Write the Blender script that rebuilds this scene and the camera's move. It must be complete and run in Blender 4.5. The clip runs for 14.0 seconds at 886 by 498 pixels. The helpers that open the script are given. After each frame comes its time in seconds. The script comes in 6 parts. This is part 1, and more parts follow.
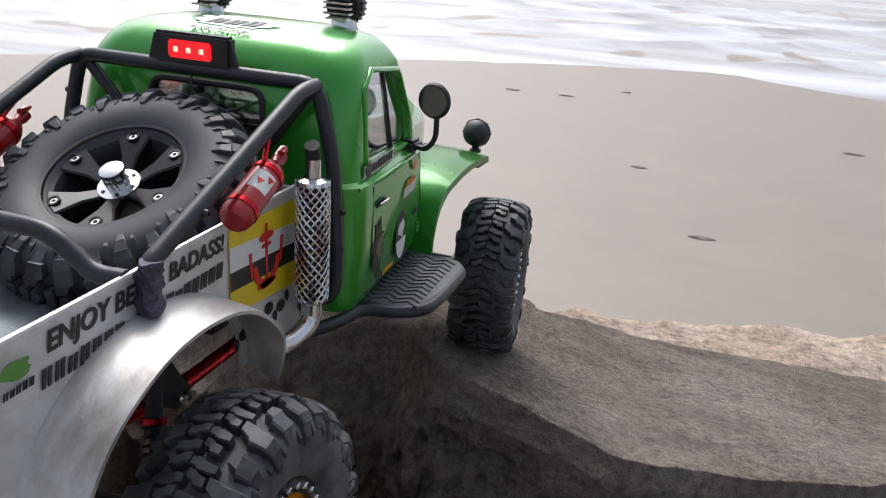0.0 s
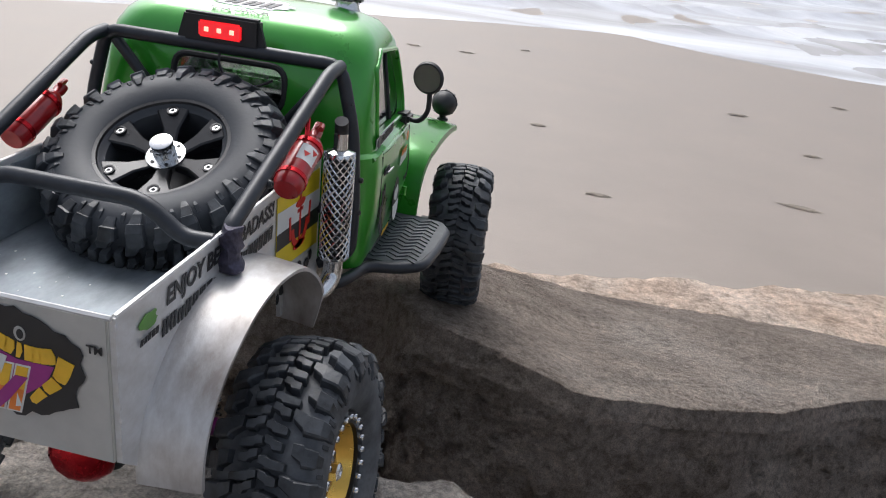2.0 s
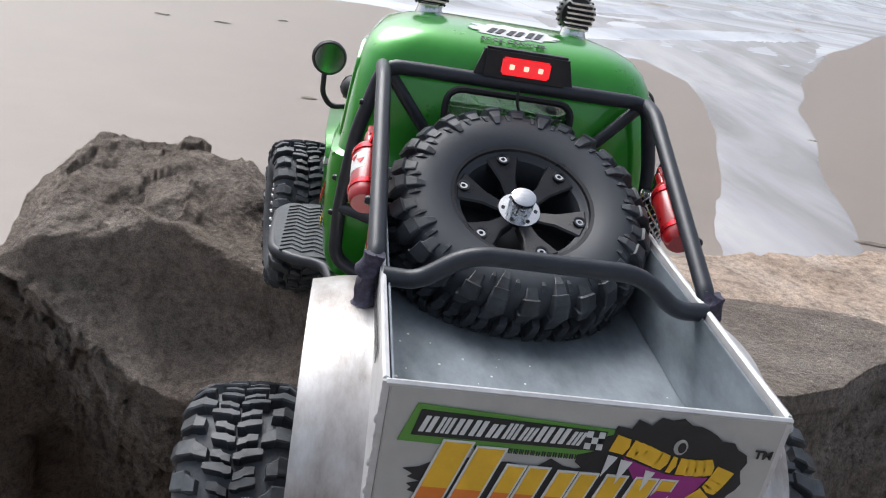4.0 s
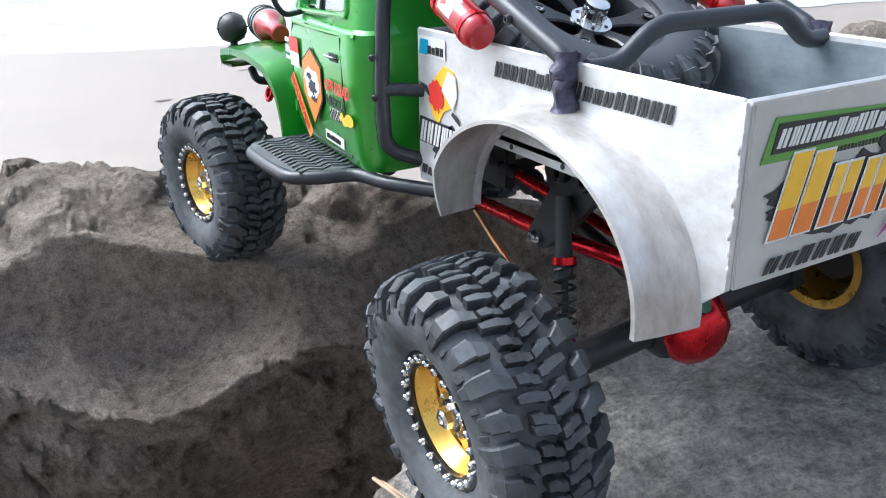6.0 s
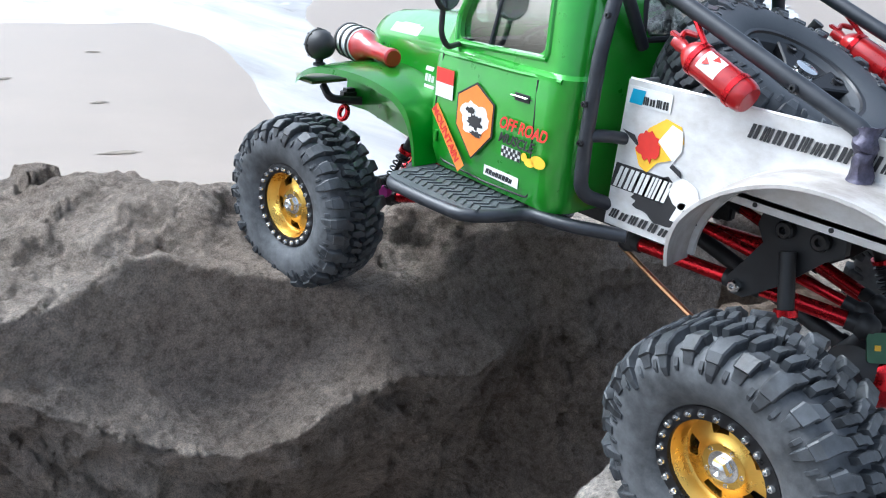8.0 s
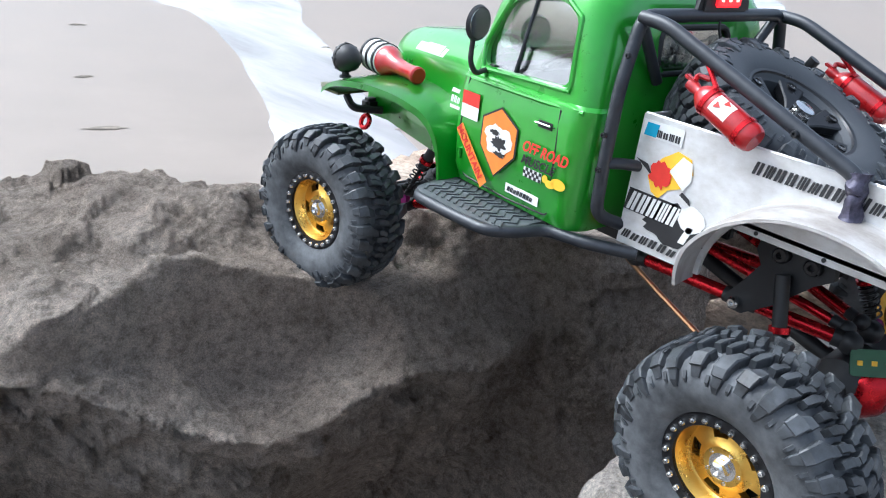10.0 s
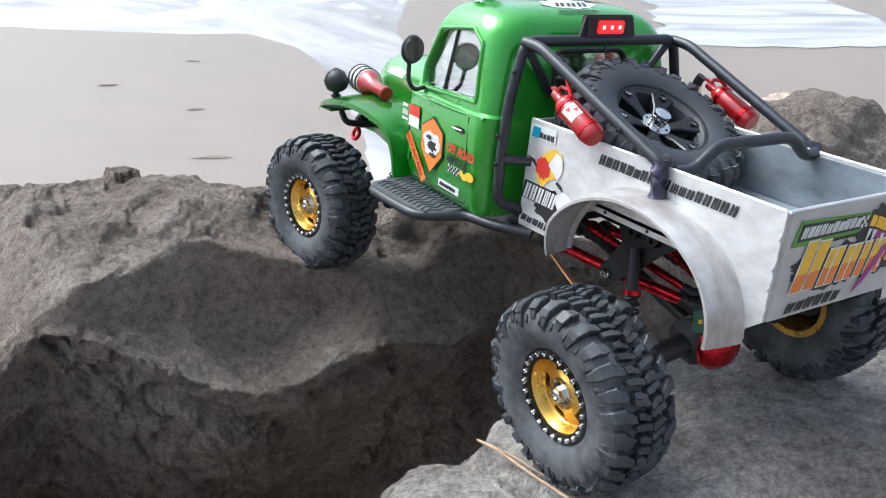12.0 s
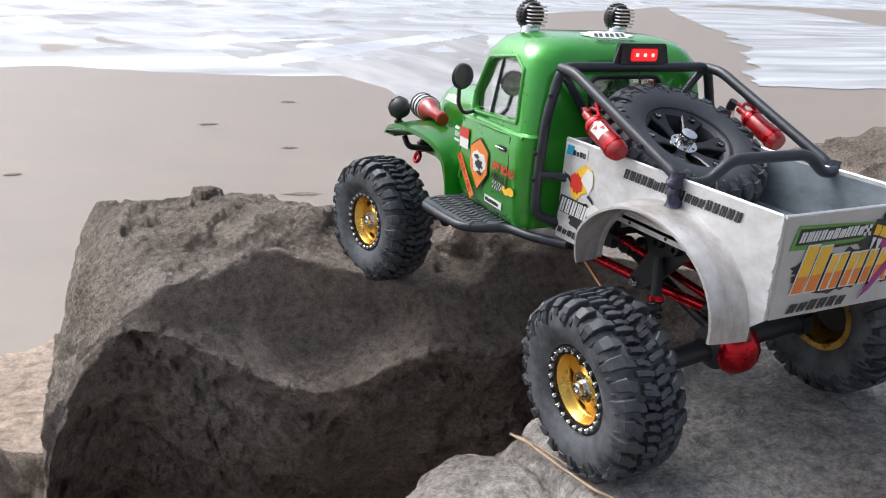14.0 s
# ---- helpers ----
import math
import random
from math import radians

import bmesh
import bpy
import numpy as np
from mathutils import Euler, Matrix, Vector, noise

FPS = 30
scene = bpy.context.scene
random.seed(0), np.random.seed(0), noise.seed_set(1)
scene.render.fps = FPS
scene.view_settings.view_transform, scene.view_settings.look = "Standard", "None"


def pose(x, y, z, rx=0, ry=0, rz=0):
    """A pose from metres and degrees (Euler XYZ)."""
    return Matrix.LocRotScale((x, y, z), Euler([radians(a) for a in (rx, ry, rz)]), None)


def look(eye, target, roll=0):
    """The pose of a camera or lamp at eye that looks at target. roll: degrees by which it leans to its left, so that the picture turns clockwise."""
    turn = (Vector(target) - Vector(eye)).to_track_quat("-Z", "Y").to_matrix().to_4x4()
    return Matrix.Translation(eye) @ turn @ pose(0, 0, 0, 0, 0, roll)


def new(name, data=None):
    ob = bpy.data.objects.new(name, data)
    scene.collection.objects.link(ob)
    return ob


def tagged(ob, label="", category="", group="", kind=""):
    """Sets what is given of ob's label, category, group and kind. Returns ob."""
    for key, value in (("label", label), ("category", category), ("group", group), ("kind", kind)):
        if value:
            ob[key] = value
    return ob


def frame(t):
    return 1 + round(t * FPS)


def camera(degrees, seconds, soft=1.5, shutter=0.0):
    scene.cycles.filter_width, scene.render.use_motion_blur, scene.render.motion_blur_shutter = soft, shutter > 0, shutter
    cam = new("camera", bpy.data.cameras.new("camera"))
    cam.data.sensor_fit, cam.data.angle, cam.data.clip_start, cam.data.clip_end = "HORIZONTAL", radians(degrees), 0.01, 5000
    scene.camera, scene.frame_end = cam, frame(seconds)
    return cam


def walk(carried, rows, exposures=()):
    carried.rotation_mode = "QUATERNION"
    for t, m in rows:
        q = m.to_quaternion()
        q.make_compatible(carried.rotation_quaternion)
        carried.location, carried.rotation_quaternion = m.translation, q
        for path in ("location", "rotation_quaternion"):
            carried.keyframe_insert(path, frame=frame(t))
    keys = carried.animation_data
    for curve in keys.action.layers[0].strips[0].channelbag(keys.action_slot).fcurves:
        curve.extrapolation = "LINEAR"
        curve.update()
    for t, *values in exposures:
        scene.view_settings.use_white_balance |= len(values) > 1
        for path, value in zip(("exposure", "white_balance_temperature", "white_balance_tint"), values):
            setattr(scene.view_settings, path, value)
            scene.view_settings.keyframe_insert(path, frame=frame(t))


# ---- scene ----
cam = camera(56.09, 14.0, soft=1.1)
PATH = [
    (0, (0.2368, -0.1413, 0.1168), (0.1525, 0.1251, 0.0075), 4.03),
    (0.5, (0.2354, -0.1587, 0.1252), (0.1570, 0.1079, 0.0123), 4.79),
    (1, (0.2269, -0.1762, 0.1297), (0.1577, 0.0919, 0.0143), 5.64),
    (1.5, (0.2149, -0.1918, 0.1339), (0.1562, 0.0776, 0.0158), 6.58),
    (2, (0.1961, -0.2037, 0.1353), (0.1499, 0.0671, 0.0147), 6.89),
    (2.5, (0.1697, -0.2099, 0.1501), (0.1329, 0.0608, 0.0260), 8.26),
    (3, (0.0817, -0.2191, 0.1591), (0.0716, 0.0579, 0.0443), 10.52),
    (3.5, (-0.0148, -0.2074, 0.1523), (0.0053, 0.0681, 0.0353), 11.14),
    (4, (-0.0807, -0.1938, 0.1251), (-0.0392, 0.0788, 0.0070), 10.41),
    (6.3, (-0.2718, -0.1334, 0.0372), (-0.1205, 0.1005, -0.0741), -1.43),
    (6.5, (-0.2956, -0.1188, 0.0306), (-0.1352, 0.1105, -0.0773), -0.85),
    (7, (-0.3425, -0.0868, 0.0355), (-0.1698, 0.1354, -0.0685), 1.61),
    (7.5, (-0.3596, -0.0673, 0.0505), (-0.1848, 0.1519, -0.0562), 3.56),
    (8, (-0.3695, -0.0529, 0.0645), (-0.1885, 0.1580, -0.0484), 4.59),
    (10.5, (-0.4098, -0.0644, 0.0921), (-0.2252, 0.1406, -0.0260), 6.69),
    (11, (-0.4050, -0.1182, 0.0959), (-0.2297, 0.0976, -0.0168), 6.12),
    (11.5, (-0.3988, -0.1718, 0.1097), (-0.2328, 0.0511, -0.0033), 5.39),
    (12, (-0.3917, -0.2094, 0.1123), (-0.2340, 0.0203, 0.0013), 4.58),
    (12.5, (-0.3914, -0.2328, 0.1137), (-0.2403, 0.0015, 0.0030), 4.20),
    (13, (-0.3899, -0.2498, 0.1050), (-0.2457, -0.0086, 0.0001), 4.23),
    (13.5, (-0.3928, -0.2580, 0.1102), (-0.2542, -0.0130, 0.0066), 3.77),
    (14, (-0.3929, -0.2698, 0.1108), (-0.2601, -0.0199, 0.0113), 3.62),
]
walk(cam, [(t, look(eye, target, roll)) for t, eye, target, roll in PATH],
     exposures=[(0, 0.24, 6150, 10), (4.2, 0.25, 6030, 9), (6.3, 1.22, 5560, 5), (7.5, 1.27, 5480, 5), (8.2, 1.09, 5500, 4), (10.3, 1.06, 5560, 5), (11, 1.02, 5620, 5), (12, 0.83, 5700, 5), (12.6, 0.78, 5730, 5), (13.4, 0.72, 5800, 6), (14, 0.52, 6050, 9)])

# ---- overcast daylight over the sea ----
world = bpy.data.worlds.new("world")
scene.world = world
world.use_nodes = True
wn = world.node_tree
sky = wn.nodes.new("ShaderNodeTexSky")
sky.sky_type, sky.sun_disc = "NISHITA", False
sky.sun_elevation, sky.sun_rotation = radians(52), radians(-32)
sky.air_density, sky.dust_density, sky.ozone_density = 1.0, 6.0, 0.5
veil = wn.nodes.new("ShaderNodeHueSaturation")
veil.inputs["Saturation"].default_value = 0.5
wn.links.new(sky.outputs[0], veil.inputs["Color"])
wn.links.new(veil.outputs[0], wn.nodes["Background"].inputs[0])
wn.nodes["Background"].inputs[1].default_value = 0.155
sun = new("sun", bpy.data.lights.new("sun", "SUN"))
sun.data.energy, sun.data.angle, sun.data.color = 1.15, radians(36), (1.0, 0.985, 0.965)
sun.matrix_world = look((-2.6, 4.2, 6.4), (0, 0, 0))

# all sizes below are in units of 6 cm; U turns them into metres
U = 0.06
S3 = Matrix.Scale(U, 4)
PLACE = {}


# ---- materials ----
def mat(name, col, rough=0.5, metal=0.0, var=0.15, scale=40.0, bump=0.0, bscale=120.0, coat=0.0, fine=0.0, col2=None, spec=0.5, stretch=(1, 1, 1)):
    """A surface with two scales of colour change and a fine relief; scales are per metre."""
    m = bpy.data.materials.new(name)
    m.use_nodes = True
    nt = m.node_tree
    b = nt.nodes["Principled BSDF"]
    geo = nt.nodes.new("ShaderNodeTexCoord")
    mp = nt.nodes.new("ShaderNodeMapping")
    mp.inputs["Scale"].default_value = stretch
    nt.links.new(geo.outputs["Object"], mp.inputs[0])
    n1 = nt.nodes.new("ShaderNodeTexNoise")
    n1.inputs["Scale"].default_value, n1.inputs["Detail"].default_value = scale, 8
    n1.inputs["Roughness"].default_value = 0.65
    nt.links.new(mp.outputs[0], n1.inputs["Vector"])
    ramp = nt.nodes.new("ShaderNodeValToRGB")
    dark = tuple(c * (1 - var) for c in (col2 or col))
    light = tuple(min(1, c * (1 + var)) for c in col)
    ramp.color_ramp.elements[0].position, ramp.color_ramp.elements[1].position = 0.32, 0.68
    ramp.color_ramp.elements[0].color, ramp.color_ramp.elements[1].color = (*dark, 1), (*light, 1)
    nt.links.new(n1.outputs["Fac"], ramp.inputs[0])
    nt.links.new(ramp.outputs[0], b.inputs["Base Color"])
    b.inputs["Roughness"].default_value, b.inputs["Metallic"].default_value = rough, metal
    b.inputs["Coat Weight"].default_value, b.inputs["Coat Roughness"].default_value = coat, 0.06
    b.inputs["Specular IOR Level"].default_value = spec
    n2 = nt.nodes.new("ShaderNodeTexNoise")
    n2.inputs["Scale"].default_value, n2.inputs["Detail"].default_value = bscale, 6
    nt.links.new(mp.outputs[0], n2.inputs["Vector"])
    rr = nt.nodes.new("ShaderNodeMapRange")
    rr.inputs["To Min"].default_value, rr.inputs["To Max"].default_value = max(0.03, rough - 0.12), min(1, rough + 0.14)
    nt.links.new(n1.outputs["Fac"], rr.inputs["Value"])
    nt.links.new(rr.outputs[0], b.inputs["Roughness"])
    if bump:
        bp = nt.nodes.new("ShaderNodeBump")
        bp.inputs["Strength"].default_value, bp.inputs["Distance"].default_value = bump, 0.3 / bscale
        nt.links.new(n2.outputs["Fac"], bp.inputs["Height"])
        nt.links.new(bp.outputs[0], b.inputs["Normal"])
    return m


PAINT = mat("green_metallic_paint", (0.036, 0.325, 0.018), 0.30, 0.3, 0.07, 60, 0.015, 300, coat=1.0)
ALU = mat("scuffed_aluminium", (0.70, 0.70, 0.705), 0.42, 0.35, 0.05, 80, 0.14, 260, col2=(0.60, 0.585, 0.565), stretch=(1, 1, 1.6))
FENDALU = mat("stained_fender_aluminium", (0.66, 0.655, 0.65), 0.40, 0.45, 0.10, 24, 0.16, 220, col2=(0.36, 0.315, 0.28), stretch=(2.2, 1, 1))
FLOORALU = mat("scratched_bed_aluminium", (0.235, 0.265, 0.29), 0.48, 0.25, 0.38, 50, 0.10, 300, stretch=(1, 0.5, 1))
TUBE = mat("satin_black_tube", (0.024, 0.027, 0.034), 0.38, 0.1, 0.25, 150, 0.06, 400)
WELD = mat("dark_weld", (0.06, 0.055, 0.085), 0.45, 0.4, 0.5, 400, 0.6, 500)
SPARERUB = mat("clean_tyre_rubber", (0.036, 0.040, 0.047), 0.55, 0.0, 0.14, 60, 0.12, 500)
RUBBER = mat("tyre_rubber", (0.050, 0.055, 0.062), 0.48, 0.0, 0.5, 70, 0.35, 420, col2=(0.019, 0.020, 0.023))
DUSTY = mat("dusty_tyre_rubber", (0.105, 0.11, 0.118), 0.65, 0.0, 0.4, 55, 0.2, 400, col2=(0.04, 0.043, 0.048))
GOLD = mat("gold_anodised", (0.76, 0.47, 0.10), 0.28, 0.9, 0.1, 90)
STEEL = mat("bright_steel", (0.72, 0.72, 0.72), 0.18, 1.0, 0.08, 150)
BLACKM = mat("matt_black_plastic", (0.018, 0.018, 0.02), 0.5, 0.0, 0.3, 120, 0.08, 500)
RIMBLK = mat("satin_black_rim", (0.014, 0.014, 0.016), 0.3, 0.2, 0.3, 150)
RED = mat("red_anodised", (0.55, 0.012, 0.02), 0.25, 0.75, 0.12, 120)
REDP = mat("red_enamel", (0.36, 0.008, 0.011), 0.3, 0.05, 0.2, 90, 0.05, 300, coat=0.6)
STEPM = mat("grey_step_plastic", (0.07, 0.078, 0.085), 0.55, 0.0, 0.3, 150, 0.12, 500)
BRASS = mat("copper_rod", (0.50, 0.27, 0.14), 0.3, 0.9, 0.2, 90)
WHITEV = mat("white_vinyl", (0.72, 0.72, 0.70), 0.45, 0, 0.06, 80)
GREYV = mat("silver_vinyl", (0.50, 0.49, 0.46), 0.45, 0.1, 0.08, 60)
BLACKV = mat("black_vinyl", (0.02, 0.02, 0.022), 0.45, 0, 0.2, 80)
YELV = mat("yellow_vinyl", (0.80, 0.60, 0.02), 0.42, 0, 0.08, 80)
REDV = mat("red_vinyl", (0.62, 0.03, 0.02), 0.42, 0, 0.1, 80)
ORGV = mat("orange_vinyl", (0.78, 0.22, 0.03), 0.42, 0, 0.1, 80)
AMBV = mat("amber_vinyl", (0.85, 0.50, 0.03), 0.42, 0, 0.1, 80)
PURV = mat("purple_vinyl", (0.32, 0.03, 0.22), 0.42, 0, 0.1, 80)
GRNV = mat("lime_vinyl", (0.12, 0.30, 0.05), 0.42, 0, 0.1, 80)
BLUV = mat("cyan_vinyl", (0.02, 0.30, 0.48), 0.42, 0, 0.1, 80)
OLIVE = mat("olive_plate", (0.12, 0.12, 0.05), 0.4, 0.2, 0.2, 80)
PCB = mat("green_board", (0.03, 0.10, 0.05), 0.4, 0, 0.2, 80)
SEATM = mat("dark_cabin_plastic", (0.05, 0.05, 0.055), 0.6, 0, 0.2, 60)
GREYIN = mat("pale_cabin_lining", (0.30, 0.30, 0.29), 0.7, 0, 0.1, 60)
LENSR = mat("red_lens", (0.6, 0.01, 0.015), 0.2, 0, 0.1, 100, coat=0.8)
b = LENSR.node_tree.nodes["Principled BSDF"]
b.inputs["Emission Color"].default_value, b.inputs["Emission Strength"].default_value = (1, 0.02, 0.03, 1), 0.55
LED = mat("lit_led", (1, 0.5, 0.4), 0.3)
b = LED.node_tree.nodes["Principled BSDF"]
b.inputs["Emission Color"].default_value, b.inputs["Emission Strength"].default_value = (1, 0.20, 0.14, 1), 2.6


def glass_mat(name, tint):
    """Clear thin glazing: lets the light straight through and shines at a glancing view."""
    m = bpy.data.materials.new(name)
    m.use_nodes = True
    nt = m.node_tree
    for n in list(nt.nodes):
        if n.type != "OUTPUT_MATERIAL":
            nt.nodes.remove(n)
    tr, gl, mix, fac, curve = (nt.nodes.new("ShaderNode" + k) for k in ("BsdfTransparent", "BsdfGlossy", "MixShader", "LayerWeight", "MapRange"))
    tr.inputs[0].default_value = (*tint, 1)
    gl.inputs["Roughness"].default_value = 0.04
    fac.inputs["Blend"].default_value = 0.35
    curve.inputs["To Min"].default_value, curve.inputs["To Max"].default_value = 0.26, 0.85
    nt.links.new(fac.outputs["Facing"], curve.inputs["Value"])
    nt.links.new(curve.outputs[0], mix.inputs[0])
    nt.links.new(tr.outputs[0], mix.inputs[1])
    nt.links.new(gl.outputs[0], mix.inputs[2])
    nt.links.new(mix.outputs[0], nt.nodes["Material Output"].inputs[0])
    return m


GLASS = glass_mat("clear_cab_glazing", (0.90, 0.92, 0.91))
MIRROR = mat("mirror_glass", (0.32, 0.36, 0.36), 0.06, 1.0, 0.02, 50)


def rock_mat(name, base, dark, light, grain=420.0, seam=24.0, bump=1.0, pit=130.0, depth=0.018, speckle=0.85):
    """Weathered stone: broad stains, mottling, mineral grain and a pitted relief."""
    m = bpy.data.materials.new(name)
    m.use_nodes = True
    nt = m.node_tree
    b = nt.nodes["Principled BSDF"]
    tc = nt.nodes.new("ShaderNodeTexCoord")

    def tex(kind, scale, detail=8.0, rough=0.6):
        n = nt.nodes.new(kind)
        n.inputs["Scale"].default_value = scale
        if kind == "ShaderNodeTexNoise":
            n.inputs["Detail"].default_value, n.inputs["Roughness"].default_value = detail, rough
        nt.links.new(tc.outputs["Object"], n.inputs["Vector"])
        return n

    def ramp(src, stops):
        r = nt.nodes.new("ShaderNodeValToRGB")
        while len(r.color_ramp.elements) < len(stops):
            r.color_ramp.elements.new(0.5)
        for e, (p, c) in zip(r.color_ramp.elements, stops):
            e.position, e.color = p, (*c, 1)
        nt.links.new(src, r.inputs[0])
        return r

    def mix(a, c, fac, kind="MIX"):
        x = nt.nodes.new("ShaderNodeMix")
        x.data_type, x.blend_type = "RGBA", kind
        for sock, val in ((x.inputs[0], fac), (x.inputs[6], a), (x.inputs[7], c)):
            if isinstance(val, (int, float)):
                sock.default_value = val
            else:
                nt.links.new(val, sock)
        return x.outputs[2]

    broad = ramp(tex("ShaderNodeTexNoise", 5.0, 6).outputs["Fac"], [(0.3, dark), (0.52, base), (0.72, light)])
    mottle = ramp(tex("ShaderNodeTexNoise", seam, 10, 0.7).outputs["Fac"], [(0.3, (0.70, 0.685, 0.67)), (0.7, (1.22, 1.21, 1.20))])
    speck = ramp(tex("ShaderNodeTexNoise", grain, 4, 0.8).outputs["Fac"], [(0.30, (0.45, 0.44, 0.43)), (0.5, (1, 1, 1)), (0.70, (1.55, 1.53, 1.48))])
    col = mix(mix(broad.outputs[0], mottle.outputs[0], 1.0, "MULTIPLY"), speck.outputs[0], speckle, "MULTIPLY")
    # darker and paler flecks, a little finer than the pits
    fleck = ramp(tex("ShaderNodeTexNoise", pit * 1.3, 6, 0.7).outputs["Fac"], [(0.36, (0.55, 0.53, 0.50)), (0.5, (1, 1, 1)), (0.66, (1.3, 1.29, 1.27))])
    col = mix(col, fleck.outputs[0], 0.8, "MULTIPLY")
    nt.links.new(col, b.inputs["Base Color"])
    b.inputs["Roughness"].default_value, b.inputs["Specular IOR Level"].default_value = 0.85, 0.25
    coarse, finer, vor = tex("ShaderNodeTexNoise", pit, 10, 0.75), tex("ShaderNodeTexNoise", grain, 5, 0.8), tex("ShaderNodeTexVoronoi", pit * 1.8)
    add = nt.nodes.new("ShaderNodeMath")
    add.operation = "MULTIPLY_ADD"
    nt.links.new(finer.outputs["Fac"], add.inputs[0])
    add.inputs[1].default_value = 0.55
    nt.links.new(coarse.outputs["Fac"], add.inputs[2])
    add2 = nt.nodes.new("ShaderNodeMath")
    add2.operation = "MULTIPLY_ADD"
    nt.links.new(vor.outputs["Distance"], add2.inputs[0])
    add2.inputs[1].default_value = 0.5
    nt.links.new(add.outputs[0], add2.inputs[2])
    bp = nt.nodes.new("ShaderNodeBump")
    bp.inputs["Strength"].default_value, bp.inputs["Distance"].default_value = bump, depth
    nt.links.new(add2.outputs[0], bp.inputs["Height"])
    nt.links.new(bp.outputs[0], b.inputs["Normal"])
    return m


ROCK = rock_mat("weathered_basalt", (0.485, 0.412, 0.354), (0.32, 0.262, 0.218), (0.63, 0.565, 0.505), grain=800, pit=105, depth=0.022, speckle=0.85)
ROCKB = rock_mat("smooth_grey_boulder", (0.56, 0.52, 0.48), (0.34, 0.295, 0.26), (0.70, 0.67, 0.63), 300, 16, 0.9, 70)
LIME = rock_mat("pale_beige_stone", (0.56, 0.45, 0.365), (0.46, 0.35, 0.27), (0.66, 0.57, 0.49), 150, 9, 0.8, 30, speckle=0.5)


# ---- building helpers ----
def thing(name, at, label, category, group=""):
    ob = new(name)
    ob.empty_display_size = 0.02
    PLACE[ob] = Matrix.Translation([U * a for a in at])
    ob.matrix_basis = PLACE[ob]
    return tagged(ob, label, category, group)


def part(name, bm, material, parent=None, label="", at=None, smooth=40):
    """Links a bmesh (or a mesh) as one mesh object under a thing or part; at places it, in units."""
    if isinstance(bm, bmesh.types.BMesh):
        bmesh.ops.recalc_face_normals(bm, faces=bm.faces[:])
        bm.transform(S3)
        me = bpy.data.meshes.new(name)
        for f in bm.faces:
            f.smooth = smooth > 0
        if smooth:
            for e in bm.edges:
                if len(e.link_faces) == 2 and e.calc_face_angle(0) > radians(smooth):
                    e.smooth = False
        bm.to_mesh(me)
        bm.free()
        me.materials.append(material)
    else:
        me = bm
    ob = new(name, me)
    m = Matrix() if at is None else Matrix.Translation(Vector(at.translation) * U) @ at.to_3x3().to_4x4()
    PLACE[ob] = m
    if parent:
        ob.parent = parent
        ob.matrix_parent_inverse = PLACE[parent].inverted()
    ob.matrix_basis = m
    return tagged(ob, label)


def bx(bm, lo, hi, bev=0.0, m=None):
    """A box with bevelled edges."""
    r = bmesh.ops.create_cube(bm, size=1)["verts"]
    for v in r:
        v.co = [a + (c - a) * (k + 0.5) for a, c, k in zip(lo, hi, v.co)]
    if bev:
        es = list({e for v in r for e in v.link_edges})
        r = list({v for f in bmesh.ops.bevel(bm, geom=es, offset=bev, segments=2, affect="EDGES")["faces"] for v in f.verts} | {v for v in r if v.is_valid})
    if m:
        bmesh.ops.transform(bm, matrix=m, verts=r)
    return bm


def rounded(points, r, n=5):
    """A path with its corners rounded off."""
    p = [Vector(q) for q in points]
    out = [p[0]]
    for a, c, d in zip(p, p[1:], p[2:]):
        u, w = (a - c), (d - c)
        k = min(r, u.length * 0.45, w.length * 0.45)
        s, e = c + u.normalized() * k, c + w.normalized() * k
        out += [s.lerp(c, t).lerp(c.lerp(e, t), t) for t in (i / n for i in range(n + 1))]
    return out + [p[-1]]


def tube(bm, points, r, seg=12, corner=0.12, cap=True, radii=None):
    """Sweeps a round section along a path with rounded corners."""
    path = rounded(points, corner) if corner and len(points) > 2 else [Vector(q) for q in points]
    rings, up = [], None
    for i, c in enumerate(path):
        d = (path[min(i + 1, len(path) - 1)] - path[max(i - 1, 0)]).normalized()
        if up is None:
            up = d.orthogonal().normalized()
        up = (up - d * up.dot(d)).normalized()
        side = d.cross(up)
        k = radii[i] if radii else r
        rings.append([bm.verts.new(c + k * (math.cos(a) * up + math.sin(a) * side)) for a in (2 * math.pi * j / seg for j in range(seg))])
    for a, c in zip(rings, rings[1:]):
        for j in range(seg):
            bm.faces.new((a[j], a[(j + 1) % seg], c[(j + 1) % seg], c[j]))
    if cap:
        bm.faces.new(rings[0][::-1]), bm.faces.new(rings[-1])
    return bm


def lathe(bm, prof, seg=32, m=None, close=False, skip=None):
    """Turns a profile of (x, r) about the X axis; skip(i, j) leaves a face out."""
    rows = []
    for x, r in prof:
        if r < 1e-5:
            rows.append([bm.verts.new((x, 0, 0))] * seg)
        else:
            rows.append([bm.verts.new((x, r * math.cos(a), r * math.sin(a))) for a in (2 * math.pi * j / seg for j in range(seg))])
    pairs = list(zip(rows, rows[1:])) + ([(rows[-1], rows[0])] if close else [])
    for i, (a, c) in enumerate(pairs):
        for j in range(seg):
            if skip and skip(i, j):
                continue
            q = []
            for v in (a[j], a[(j + 1) % seg], c[(j + 1) % seg], c[j]):
                if v not in q:
                    q.append(v)
            if len(q) > 2:
                bm.faces.new(q)
    if m:
        bmesh.ops.transform(bm, matrix=m, verts=list({v for r in rows for v in r}))
    return bm


